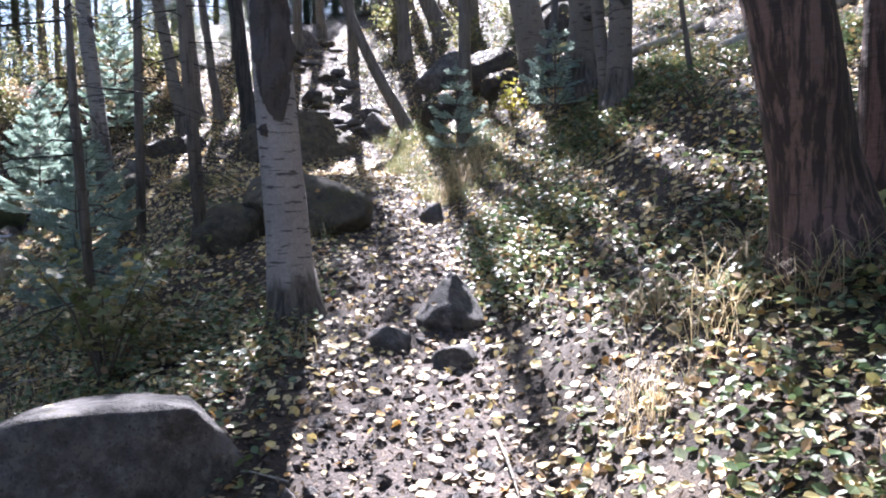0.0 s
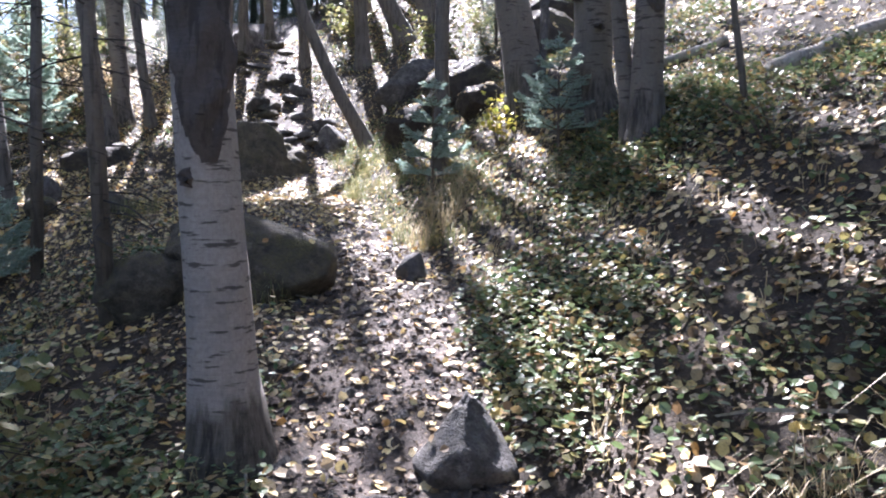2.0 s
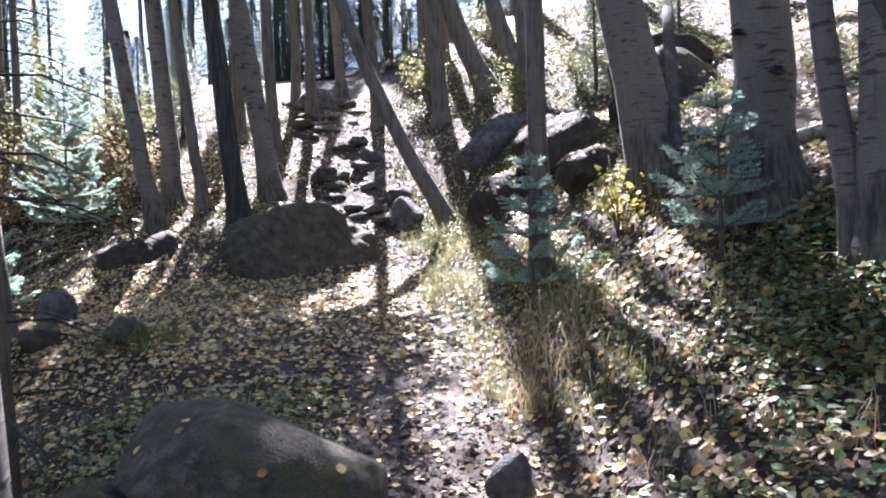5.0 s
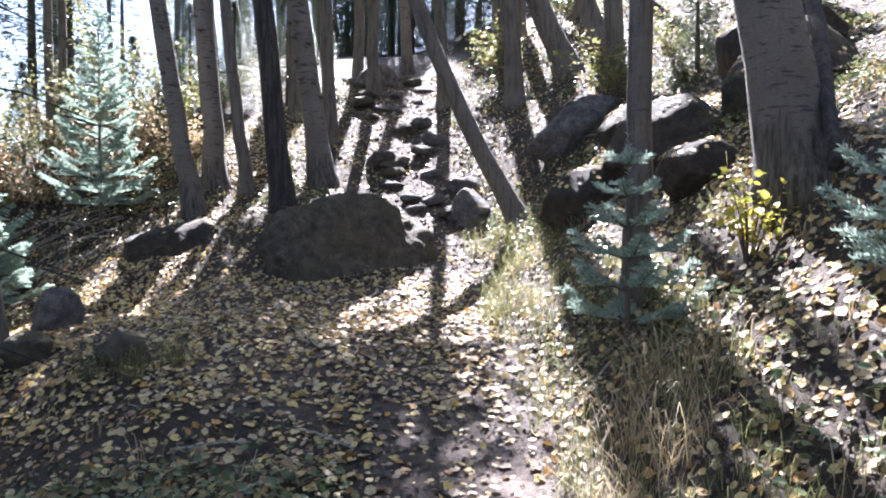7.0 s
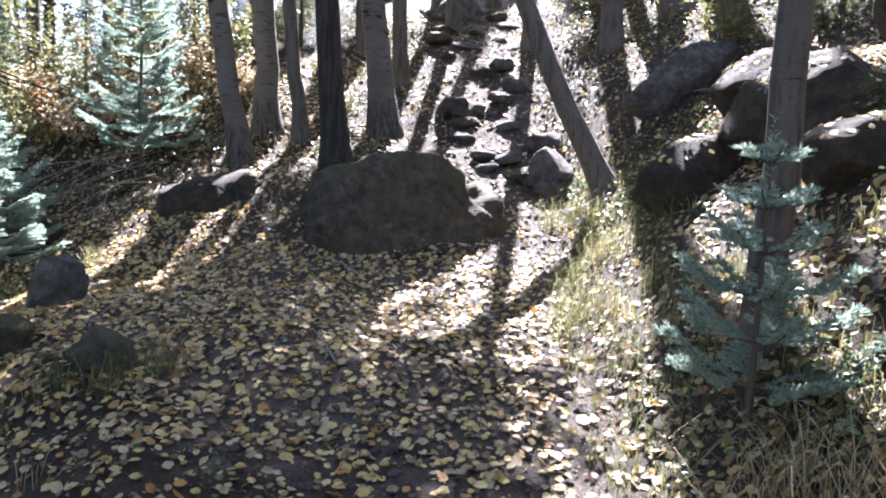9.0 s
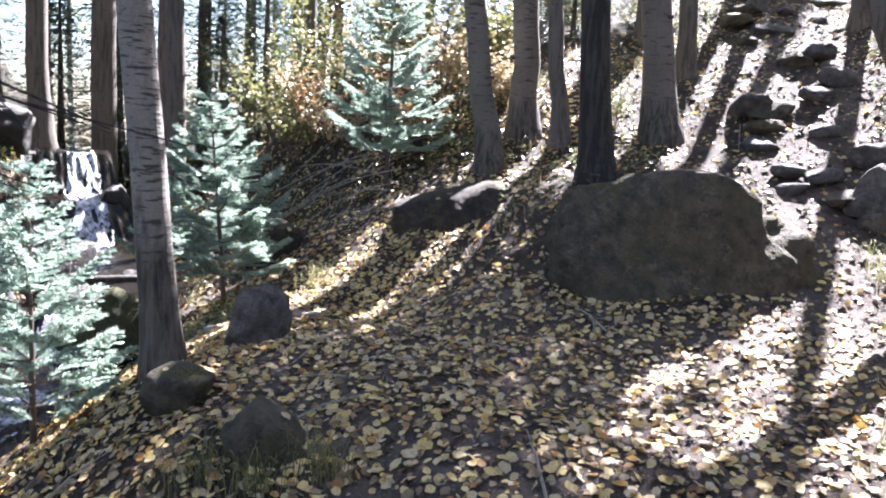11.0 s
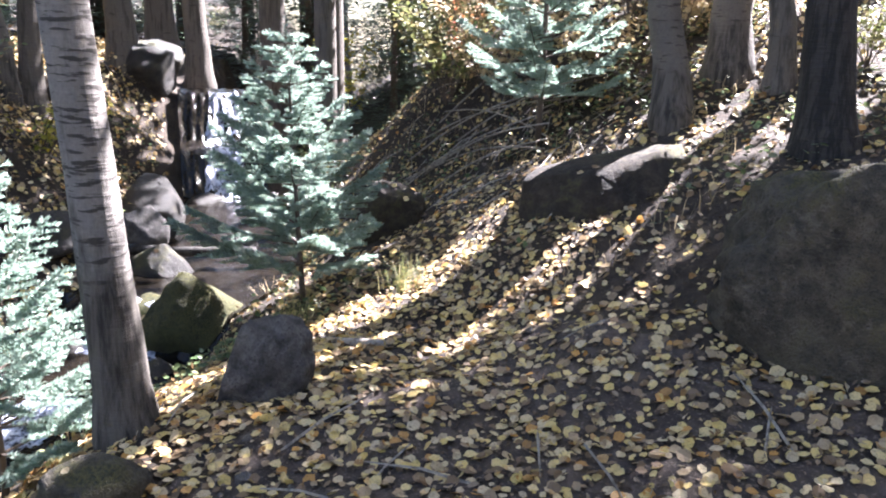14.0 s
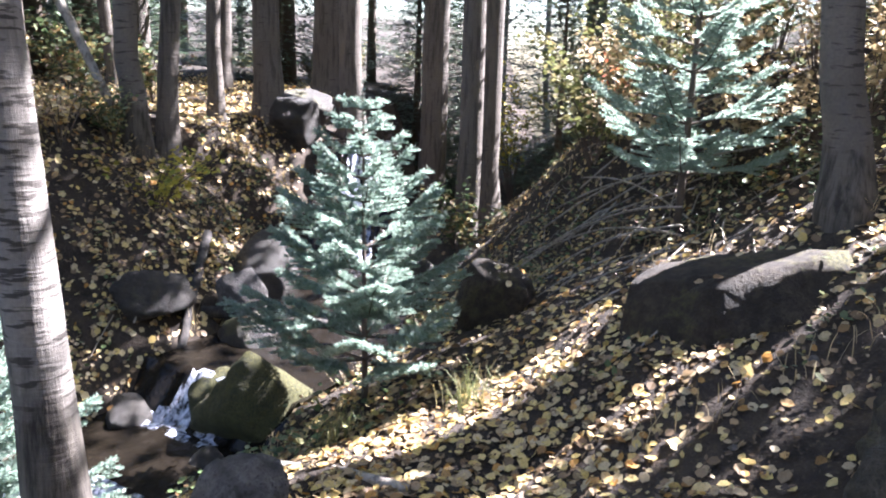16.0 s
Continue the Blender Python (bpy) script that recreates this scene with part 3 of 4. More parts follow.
def scar_mesh(name, r, ang, w, tallness, rng):
    """A dark raised patch on a trunk of radius r: w is its half angle, tallness its half height."""
    n, m = (18, 24) if tallness > 0.1 else (8, 8)
    v = []
    off = Vector((rng.uniform(0, 50), 0, 0))
    for i in range(m):
        s = -1 + 2 * i / (m - 1)
        for j in range(n):
            q = -1 + 2 * j / (n - 1)
            edge = 1 - min(1, (abs(s) ** 2.4 + abs(q) ** 2.4))
            a = ang + 0.25 * max(0, -s) + q * w * (1 - 0.5 * max(0, -s)) + 0.22 * noise.noise(Vector((0, 0, s * 2.2)) + off) + 0.1 * noise.noise(Vector((q * 2, 0, s * 6)) + off)
            lump = noise.noise(Vector((q * 2.2, s * 3.2, 0)) + off) + 0.5 * noise.noise(Vector((q * 5, s * 8, 3)) + off)
            rr = r * 0.97 + (0.010 + r * 0.36 * (0.45 + 0.8 * lump)) * min(1, edge * 2.5) - (0.012 if edge <= 0 else 0)
            v.append((rr * math.cos(a), rr * math.sin(a), s * tallness))
    f = [[i * n + j, i * n + j + 1, (i + 1) * n + j + 1, (i + 1) * n + j] for i in range(m - 1) for j in range(n - 1)]
    return mesh(name, v, f, SCAR, smooth=True)


aspen(-0.5, -0.1, 0.122, (-0.07, 0.02), 12, bark=ASPEN, label="pale aspen with a large black scar beside the trail", foot=0.12,
      scars=(("scar", 1.50, DOWN + 0.30, 1.22, 0.41), ("knot", 1.06, DOWN - 0.45, 0.22, 0.04)))
aspen(1.80, -1.55, 0.165, (-0.19, 0.03), 13, bark=REDBARK, label="thick tree with dark red-brown furrowed bark", seg=18, foot=0.0)
aspen(2.12, -1.40, 0.10, (-0.03, 0.0), 12, bark=REDBARK, label="dark red-brown stem close to a thicker one", foot=0.0)
aspen(1.77, 4.85, 0.185, (-0.19, 0.03), 12, bark=ASPEN_SHADED, label="thick aspen with cracked bark leaning over the bank", foot=0.3, eyes=2)
aspen(1.98, 3.37, 0.165, (-0.06, 0.02), 12, label="thick pale aspen on the bank", foot=0.15, eyes=3)
aspen(2.01, 2.25, 0.105, (0.0, 0.02), 11, label="aspen with a burnt patch on its trunk", foot=0.12, scars=(("scar", 1.0, DOWN, 0.9, 0.16),))
aspen(1.94, 2.36, 0.06, (-0.08, 0.03), 9, label="slender aspen close to a thicker one", foot=0.1)
aspen(0.87, 4.95, 0.078, (-0.02, 0.02), 11, bark=GREYBARK, label="slim straight grey tree behind a fir sapling", foot=0.0)
aspen(0.22, 8.6, 0.098, (-0.42, 0.03), 9, bow=(-0.12, 0), bark=GREYBARK, label="grey tree leaning far over beside the trail", foot=0.0)
aspen(0.2, 11.8, 0.13, (-0.05, 0.02), 11, bark=GREYBARK, foot=0.0, label="grey trunk in the shade above the trail", crown=False)
aspen(1.0, 12.1, 0.17, (-0.3, 0.05), 11, bark=GREYBARK, bow=(-0.2, 0), foot=0.0, label="curved grey trunk in the shade above the trail", crown=False)
aspen(1.5, 12.6, 0.15, (-0.1, 0.05), 11, bark=GREYBARK, bow=(-0.25, 0), foot=0.0, label="curved grey trunk in the shade above the trail")
aspen(-0.93, 12.9, 0.10, (-0.05, 0.03), 11, bark=GREYBARK, foot=0.0, crown=False)
aspen(-1.9, 15.9, 0.11, (-0.06, 0.03), 11, crown=False)
for x, y in ((0.0, 13.8), (0.3, 15.0)):
    aspen(x, y, 0.13, (-0.03, 0), 12, bark=GREYBARK, foot=0.0, label="bare grey trunk in the shade above the trail", crown=False)
# Those beyond x = 5 are added for the shade their crowns cast on the bank
for x, y in ((1.3, 14.4), (5.7, 8.2), (6.8, 9.8), (6.2, 6.3), (6.5, 11.8)):
    aspen(x, y, 0.13, (-0.03, 0), 12, bark=GREYBARK, foot=0.0, label="grey trunk in the shade above the trail")
for x, y in ((2.1, 17.6), (1.5, 10.7)):
    aspen(x, y, 0.13, (-0.03, 0), 12, bark=GREYBARK, foot=0.0, label="grey trunk in the shade above the trail")
# Added trees: their dense crowns, out of view, shade the leafy bench
for x, y in ((-3.3, 12.6), (-2.2, 13.6), (-2.5, 11.6), (-2.7, 14.8)):
    aspen(x, y, 0.10, (-0.02, 0), 11.5, bark=GREYBARK, foot=0.0, label="slender grey tree added at the glade's edge to shade the bench", dense=True)
aspen(-3.66, 9.35, 0.112, (-0.15, 0.0), 12, eyes=7)
aspen(-3.62, 9.95, 0.135, (-0.08, 0.0), 12, eyes=7)
aspen(-3.17, 9.85, 0.08, (-0.09, 0.0), 11, bark=GREYBARK, foot=0.0, crown=False)
aspen(-2.45, 8.98, 0.13, (-0.11, 0.0), 12, bark=BLACKBARK, label="tree with blackened bark above a boulder", foot=0.0)
aspen(-2.27, 10.1, 0.150, (-0.14, 0.0), 12, eyes=8)
aspen(-3.58, 5.50, 0.098, (-0.07, -0.04), 12, label="aspen with a lit edge and mossy furrowed foot beside the brook", foot=0.4, flare=1.45,
      scars=(("knot", 2.05, math.radians(-30), 0.5, 0.09),))
for x, y, r in ((-8.3, 9.5, 0.13), (-9.3, 10.3, 0.17)):
    aspen(x, y, r, (-0.01, 0), 12.5, bark=GREYBARK, foot=0.0, label="dark grey trunk at the glade's edge")
# Added so that their dense unseen crowns keep sun off brook and far bank
for x, y, r in ((-8.2, 12.0, 0.10), (-7.4, 12.5, 0.08), (-6.9, 12.1, 0.07)):
    aspen(x, y, r, (-0.01, 0), 12.5, bark=GREYBARK, foot=0.0, label="slender grey tree added behind the glade to shade the brook", dense=True)
aspen(-8.1, 6.18, 0.10, (0.0, 0.0), 12)
aspen(-8.3, 6.45, 0.09, (0.03, 0.05), 12, bark=GREYBARK, foot=0.0)
aspen(-9.15, 7.58, 0.14, (0.0, 0.0), 12, bark=GREYBARK, foot=0.0)
aspen(-10.0, 8.8, 0.14, (0.0, 0.0), 12, bark=GREYBARK, foot=0.0)
aspen(-10.6, 10.2, 0.2, (0.0, 0.0), 13, bark=GREYBARK, foot=0.0)
aspen(-8.9, 7.0, 0.07, (0.0, 0.0), 11, bark=GREYBARK, foot=0.0)
for x, y, r in ((-10.8, 5.2, 0.15), (-12.0, 6.6, 0.17), (-11.2, 7.5, 0.10), (-13.4, 7.9, 0.15), (-12.7, 4.9, 0.12), (-14.6, 6.2, 0.16), (-9.7, 4.3, 0.12), (-11.6, 9.0, 0.19), (-13.0, 9.6, 0.14), (-11.0, 6.2, 0.07)):
    aspen(x, y, r, (-0.01, 0.0), 12, bark=GREYBARK, foot=0.0, label="grey trunk on the brook's far bank")
rock("rock", -8.15, 8.0, (0.16, 0.14, 0.22), "wet black rock splitting the fall", ROCK_WET, 90, 30, z=1.02)
rock("rock", -7.75, 7.75, (0.22, 0.16, 0.20), "wet black rock at the foot of the fall", ROCK_WET, 91, 70, z=0.66)
rock("rock", -8.05, 8.45, (0.28, 0.2, 0.3), "wet black rock beside the fall", ROCK_WET, 92, 10, z=1.1)


def needles(rng, a, b, count, length, width, spread=0.9):
    """Needles round a twig from a to b, as thin blades that point forwards."""
    d = (b - a) / (np.linalg.norm(b - a) + 1e-9)
    s = rng.uniform(0.05, 1.0, count)
    at = a + s[:, None] * (b - a)
    rnd = rng.normal(0, 1, (count, 3))
    rnd -= (rnd @ d)[:, None] * d
    rnd[:, 2] = np.abs(rnd[:, 2]) * 0.6 + 0.15 * rnd[:, 2]
    rnd /= np.linalg.norm(rnd, axis=1)[:, None] + 1e-9
    out = rnd * spread + d * 0.65
    out /= np.linalg.norm(out, axis=1)[:, None]
    tip = at + out * (length * rng.uniform(0.7, 1.15, count))[:, None]
    w = np.cross(out, rng.normal(0, 1, (count, 3)))
    w *= (width / 2) / (np.linalg.norm(w, axis=1)[:, None] + 1e-9)
    mid = at + (tip - at) * 0.45
    v = np.stack([at, mid + w, tip, mid - w], 1).reshape(-1, 3)
    return v, np.arange(count * 4).reshape(-1, 4)


def sapling(x, y, tall, wide, label, seed, dense=1.0, whorls=None, needle=0.031, lean=(0, 0), bare=0.12, mat=None):
    """A young fir: stem, whorls of branches with side twigs, and needles on each."""
    rng = np.random.default_rng(seed)
    t = thing("fir_sapling", (x, y, ground_z(x, y) - 0.03), label, "tree", "young firs")
    hs = np.linspace(0, tall, 12)
    sp = np.stack([lean[0] * hs, lean[1] * hs, hs], 1)
    r0 = 0.010 + 0.006 * tall
    v, f = tube(sp, r0 * (1 - 0.85 * hs / tall), 8)
    part("trunk", mesh("trunk", v, f, TWIG, smooth=True), t)
    tv, tf = needles(rng, sp[-3], sp[-1] + (0, 0, 0.03), int(90 * dense), needle, 0.006)
    part("leader", mesh("leader", tv, tf, mat or NEEDLE), t)
    n = whorls or int(tall * 7)
    for i in range(n):
        q = (i + 0.4) / n
        h = tall * (bare + (0.97 - bare) * q)
        base = np.array([np.interp(h, sp[:, 2], sp[:, k]) for k in range(3)])
        m = 5 if q < 0.75 else 4
        a0 = rng.uniform(0, 6.28)
        for j in range(m):
            a = a0 + j * 6.283 / m + rng.normal(0, 0.18)
            ln = wide * (1 - q) ** 0.8 * rng.uniform(0.72, 1.12) + 0.04
            rise = 0.62 + 0.5 * q + rng.normal(0, 0.08)
            ax = np.array([math.cos(a), math.sin(a), 0.0])
            sd = np.array([-math.sin(a), math.cos(a), 0.0])
            tip = base + ax * ln + np.array([0, 0, ln * rise * 0.6])
            bend = base + ax * ln * 0.5 + np.array([0, 0, ln * rise * 0.18])
            bv, bf = tube([base, bend, tip], [0.006 + 0.004 * ln, 0.005, 0.002], 5)
            br = part("branch", mesh("branch", bv, bf, TWIG), t)
            pieces = []
            for p, e in ((base + (bend - base) * 0.25, bend), (bend, tip)):
                pieces.append(needles(rng, p, e, int(200 * dense * ln / wide) + 12, needle, 0.0062))
            k = max(2, int(ln / 0.048))
            for s in range(k):
                w = 0.3 + 0.65 * (s + 0.5) / k
                at = base + (bend - base) * (w / 0.5) if w < 0.5 else bend + (tip - bend) * ((w - 0.5) / 0.5)
                for sign in (-1, 1):
                    tl = (0.045 + 0.42 * ln * (1 - w)) * rng.uniform(0.7, 1.2)
                    e = at + ax * tl * 0.75 + sd * sign * tl * 0.75 + np.array([0, 0, tl * 0.2 * rng.uniform(-0.2, 1)])
                    pieces.append(needles(rng, at, e, int(80 * dense * (0.4 + tl / 0.15)), needle, 0.0072))
            nv = np.concatenate([p[0] for p in pieces])
            nf = np.arange(len(nv)).reshape(-1, 4)
            part("needles", mesh("needles", nv, nf, mat or NEEDLE), br, "silvery blue-green needles")
    return t


sapling(0.74, 4.45, 1.18, 0.40, "small blue-green fir in front of a slim trunk", 21, 0.6, whorls=6)
sapling(1.62, 3.15, 0.95, 0.40, "small blue-green fir on the leafy bank", 22, 0.5, whorls=5)
sapling(-4.72, 7.02, 1.74, 0.70, "sunlit silvery fir sapling beside the brook", 23, 1.2, lean=(-0.16, 0.04))
sapling(-4.75, 9.2, 2.85, 0.64, "tall thin sunlit fir sapling behind dead twigs", 24, 1.0, whorls=15)
sapling(-2.1, 0.9, 1.1, 0.55, "blue-green fir sapling in the shade by the brook", 27, 0.7)
sapling(-4.25, 5.15, 1.7, 0.6, "blue-green fir sapling on the brook's bank", 25, 0.9)
sapling(-3.0, 3.4, 1.2, 0.6, "blue-green fir sapling in the shade by the brook", 26, 0.7)


def conifer_mesh(seed, tall, wide, low, count):
    """The boughs of a grown spruce as many small drooping sprays."""
    rng = np.random.default_rng(seed)
    q = rng.uniform(0, 1, count) ** 1.3
    lv = np.floor(q * 26) / 26 + rng.normal(0, 0.006, count)
    h = low + (tall - low) * lv
    a = rng.integers(0, 7, count) * 0.898 + lv * 40 + rng.normal(0, 0.13, count)
    rr = wide * (1 - lv) ** 0.85 * np.sqrt(rng.uniform(0.03, 1, count)) + 0.05
    at = np.stack([rr * np.cos(a), rr * np.sin(a), h - 0.22 * rr + rng.normal(0, 0.05, count)], 1)
    shape = np.array([(-0.5, 0, 0), (-0.15, 0.16, -0.02), (0.0, 0.05, 0.02), (0.2, 0.15, -0.04), (0.55, 0, -0.06), (0.2, -0.15, -0.04), (0.0, -0.05, 0.02), (-0.15, -0.16, -0.02)])
    fc = np.array([(0, 1, 2), (2, 3, 4), (4, 5, 6), (6, 7, 0), (0, 2, 6), (2, 4, 6)])
    ca, sa, z, o = np.cos(a), np.sin(a), np.zeros(count), np.ones(count)
    rz = np.stack([ca, -sa, z, sa, ca, z, z, z, o], 1).reshape(-1, 3, 3)
    v, f = scatter(shape, fc, at, rz @ turns(rng, count, 0.25)[:, :, :] * 0.35 + rz * 0.65, rng.uniform(0.16, 0.34, count))
    return mesh("bough_mass", v, f, NEEDLE_DARK)


BOUGHS = [conifer_mesh(31, 10, 1.7, 0.8, 6500), conifer_mesh(32, 7, 1.4, 0.25, 6000)]


def spruce(x, y, k, turn, scale=1.0):
    t = thing("spruce_tree", (x, y, ground_z(x, y) - 0.05), "dark green spruce among the trees behind", "tree", "spruces of the wood")
    tall = (10, 7)[k]
    v, f = tube([(0, 0, -0.3), (0, 0, 1), (0, 0, tall * 0.6), (0, 0, tall)], [0.16, 0.13, 0.07, 0.02], 8)
    part("trunk", mesh("trunk", v, f, TWIG, smooth=True), t)
    part("bough_mass", BOUGHS[k], t)
    t.matrix_basis = pose(x, y, ground_z(x, y) - 0.05, 0, 0, turn) @ Matrix.Scale(scale, 4)


def build_wood():
    """The trees that close the wood all round, none of them on the trail or near the brook's open glade."""
    rng = random.Random(4)
    placed = 0
    tries = 0
    while placed < 190 and tries < 9000:
        tries += 1
        a, d = rng.uniform(0, 2 * math.pi), 8.5 + 26 * rng.random()
        x, y = -2 + d * math.cos(a), 5 + d * math.sin(a)
        c = float(np.interp(y, TRAIL[:, 0], TRAIL[:, 1]))
        if abs(x - c) < 1.6 or float(brook_at(x, y)[0]) < 1.2 or (-12 < x < -5 and 8.5 < y < 13.5) or (-10.5 < x < -5 and 13 < y < 25) or (-5.5 < x < 12 and 6 < y < 26 and not (x > 3.5 and rng.random() < 0.25)):
            continue
        placed += 1
        lane = -5 < x < 2 and 13 < y < 32
        if rng.random() < (0.6 if x < -4 or y < 0 else 0.0):
            spruce(x, y, rng.choice((0, 1)), rng.uniform(0, 360), rng.uniform(0.75, 1.25))
        elif not lane:
            aspen(x, y, rng.uniform(0.07, 0.17), (rng.gauss(-0.05, 0.05), rng.gauss(0, 0.03)), rng.uniform(10, 13), bark=rng.choice((ASPEN_SHADED, ASPEN_SHADED, GREYBARK)), foot=0.15, seg=9)


spruce(-6.6, 1.5, 1, 0)
for i, (x, y, k) in enumerate(((-1.5, 26.0, 0), (-3.0, 25.0, 0), (-11.5, 14.0, 1), (-13.5, 12.5, 0), (-14.5, 15.5, 0), (-12.2, 17.5, 0), (-16.5, 13.0, 0), (-15.5, 9.5, 1), (-13.0, 6.0, 0), (-12.0, 3.5, 1), (-9.5, 1.0, 1), (-16.0, 6.5, 1), (-17.5, 9.5, 1), (-14.2, 3.8, 1))):
    spruce(x, y, k, 50 * i, 1.0)
# The row near y = 13 and the last two are added as shade-casters
for i, (x, y, s) in enumerate(((-4.4, 17.2, 0.3), (-5.4, 16.0, 0.35), (-0.9, 18.0, 0.28), (0.4, 19.5, 0.3), (-4.6, 19.5, 0.35), (-1.6, 20.5, 0.32), (-6.4, 18.5, 0.4), (1.8, 20.5, 0.35), (-3.2, 22.0, 0.4), (0.2, 23.0, 0.4), (3.4, 19.0, 0.35), (2.6, 22.5, 0.4), (-6.0, 14.6, 0.3), (-0.4, 16.4, 0.2), (-10.0, 12.9, 0.6), (-11.5, 11.3, 0.6), (-8.8, 14.0, 0.3), (-12.8, 10.9, 0.7), (-9.7, 11.6, 0.4), (-6.9, 13.0, 0.32), (-6.1, 12.8, 0.28), (-5.2, 13.0, 0.3), (-4.4, 12.9, 0.28), (-3.6, 13.2, 0.3), (7.0, 13.0, 0.6), (9.0, 14.5, 0.7), (6.2, 16.0, 0.6), (8.2, 17.5, 0.7), (4.6, 18.5, 0.6), (10.5, 12.5, 0.7), (11.0, 16.0, 0.7), (5.5, 21.0, 0.7), (9.0, 21.0, 0.8), (8.8, 10.2, 0.5), (-3.7, 28.0, 0.9), (-4.7, 27.0, 0.9), (-5.6, 29.0, 0.9), (-2.6, 29.0, 0.9), (3.4, 9.4, 0.28), (2.3, 9.6, 0.25))):
    spruce(x, y, 1, 70 * i, s)
for i in range(13):
    spruce(-17 + 1.75 * i, 34 + 2.2 * math.sin(2.3 * i), 0, 40 * i, 1.0 + 0.15 * math.sin(5.1 * i))
build_wood()


# ---- logs, sticks and shrubs ----
def log(name, a, b, r, label, mat, bend=0.0, seed=0, category="log"):
    rng = np.random.default_rng(900 + seed)
    a, b = np.array(a, float), np.array(b, float)
    s = np.linspace(0, 1, 9)[:, None]
    pts = a + (b - a) * s + np.array([0, 0, bend]) * np.sin(np.pi * s) + rng.normal(0, r * 0.12, (9, 3))
    v, f = tube(pts, r * np.linspace(1.1, 0.8, 9), 9, 0.05, rng)
    return tagged(new(name, mesh(name, v, f, mat, smooth=True)), label, category)


def lying(x, y, x2, y2, r):
    return (x, y, ground_z(x, y) + r * 0.8), (x2, y2, ground_z(x2, y2) + r * 0.8)


log("fallen_log", *lying(2.9, 2.2, 4.3, 2.35, 0.07), 0.07, "grey fallen log lying on sunlit leaves", DEADWOOD, 0, 1)
log("fallen_log", *lying(2.35, 3.9, 3.3, 3.7, 0.05), 0.05, "pale broken log between the aspens", DEADWOOD, 0, 2)
log("fallen_log", (-7.1, 5.95, 0.72), (-5.95, 7.35, 0.72), 0.045, "dark wet log lying across the brook", BLACKBARK, 0.0, 3)
log("fallen_log", (-7.2, 6.6, 1.2), (-6.0, 6.1, 0.30), 0.035, "dark wet branch slanting into the brook", BLACKBARK, 0.0, 4)
log("fallen_log", (-9.0, 5.3, 3.9), (-8.05, 6.0, 2.15), 0.045, "bleached dead pole leaning among trunks", DEADWOOD, 0.0, 5)
log("stick", (2.42, 1.62, ground_z(2.42, 1.62) - 0.05), (2.25, 1.75, ground_z(2.42, 1.62) + 1.6), 0.022, "thin dead stem standing on the bank", GREYBARK, 0.0, 6, "stick")
log("fallen_branch", (2.2, 5.9, 3.5), (1.75, 4.3, 2.0), 0.05, "dark dead branch propped against a thick aspen", BLACKBARK, 0.0, 7, "branch")
log("root", *lying(-4.2, 6.35, -3.5, 6.75, 0.02), 0.03, "bare root lying at the edge of the leaves", DEADWOOD, 0.02, 8, "root")


def dead_spruce(x, y, r, tall, lean, seed):
    """A dead young spruce: bare trunk with drooping twigs."""
    rng = np.random.default_rng(seed)
    t = thing("dead_spruce", (x, y, ground_z(x, y)), "thin dead spruce with bare drooping twigs in the undergrowth", "tree")
    v, f = tube([(0, 0, -0.2), (lean * 1.5, 0, 1.5), (lean * tall, 0.1, tall)], [r, r * 0.9, r * 0.4], 9)
    part("trunk", mesh("trunk", v, f, GREYBARK, smooth=True), t)
    for i in range(26):
        h, a, ln = rng.uniform(0.4, 3.2), rng.uniform(0, 6.283), rng.uniform(0.35, 0.85)
        p = np.array([lean * h, 0, h])
        d = np.array([math.cos(a), math.sin(a), -0.25])
        pieces = [tube([p, p + d * ln * 0.5 + (0, 0, 0.05), p + d * ln], [0.007, 0.005, 0.0015], 5)]
        for k in range(4):
            s = rng.uniform(0.3, 0.9)
            q = p + d * ln * s
            e = q + np.array([math.cos(a + rng.choice((-0.8, 0.8))), math.sin(a + rng.choice((-0.8, 0.8))), -0.3]) * ln * 0.3
            pieces.append(tube([q, e], [0.003, 0.001], 4))
        bv, bf = merge(pieces)
        part("branch", mesh("branch", bv, bf, BLACKBARK), t)


dead_spruce(-1.48, 1.78, 0.055, 5.0, -0.05, 51)
dead_spruce(-2.5, 3.4, 0.05, 5.0, 0.02, 52)
dead_spruce(-1.6, -0.1, 0.03, 2.6, -0.05, 53)
for i, (x, y, dx, dy, h) in enumerate(((-6.3, 8.9, 1.6, 0.35, 0.25), (-6.0, 9.1, 1.7, -0.3, 0.3), (-4.6, 9.2, -1.5, 0.2, 0.35), (-6.5, 9.3, 1.5, 0.2, 0.3), (-4.5, 9.0, -1.3, -0.1, 0.2), (-6.2, 8.7, 1.2, 0.45, 0.2), (-6.6, 9.5, 1.8, 0.0, 0.2), (-5.9, 9.4, 1.4, 0.2, 0.3), (-5.5, 8.6, 1.1, 0.3, 0.15), (-6.4, 9.6, 1.1, 0.5, 0.25))):
    log("dead_branch", (x, y, ground_z(x, y) + 0.05), (x + dx, y + dy, ground_z(x + dx, y + dy) + h), 0.007, "bleached dead branch in a tangle", DEADWOOD, 0.1, 20 + i, "branch")


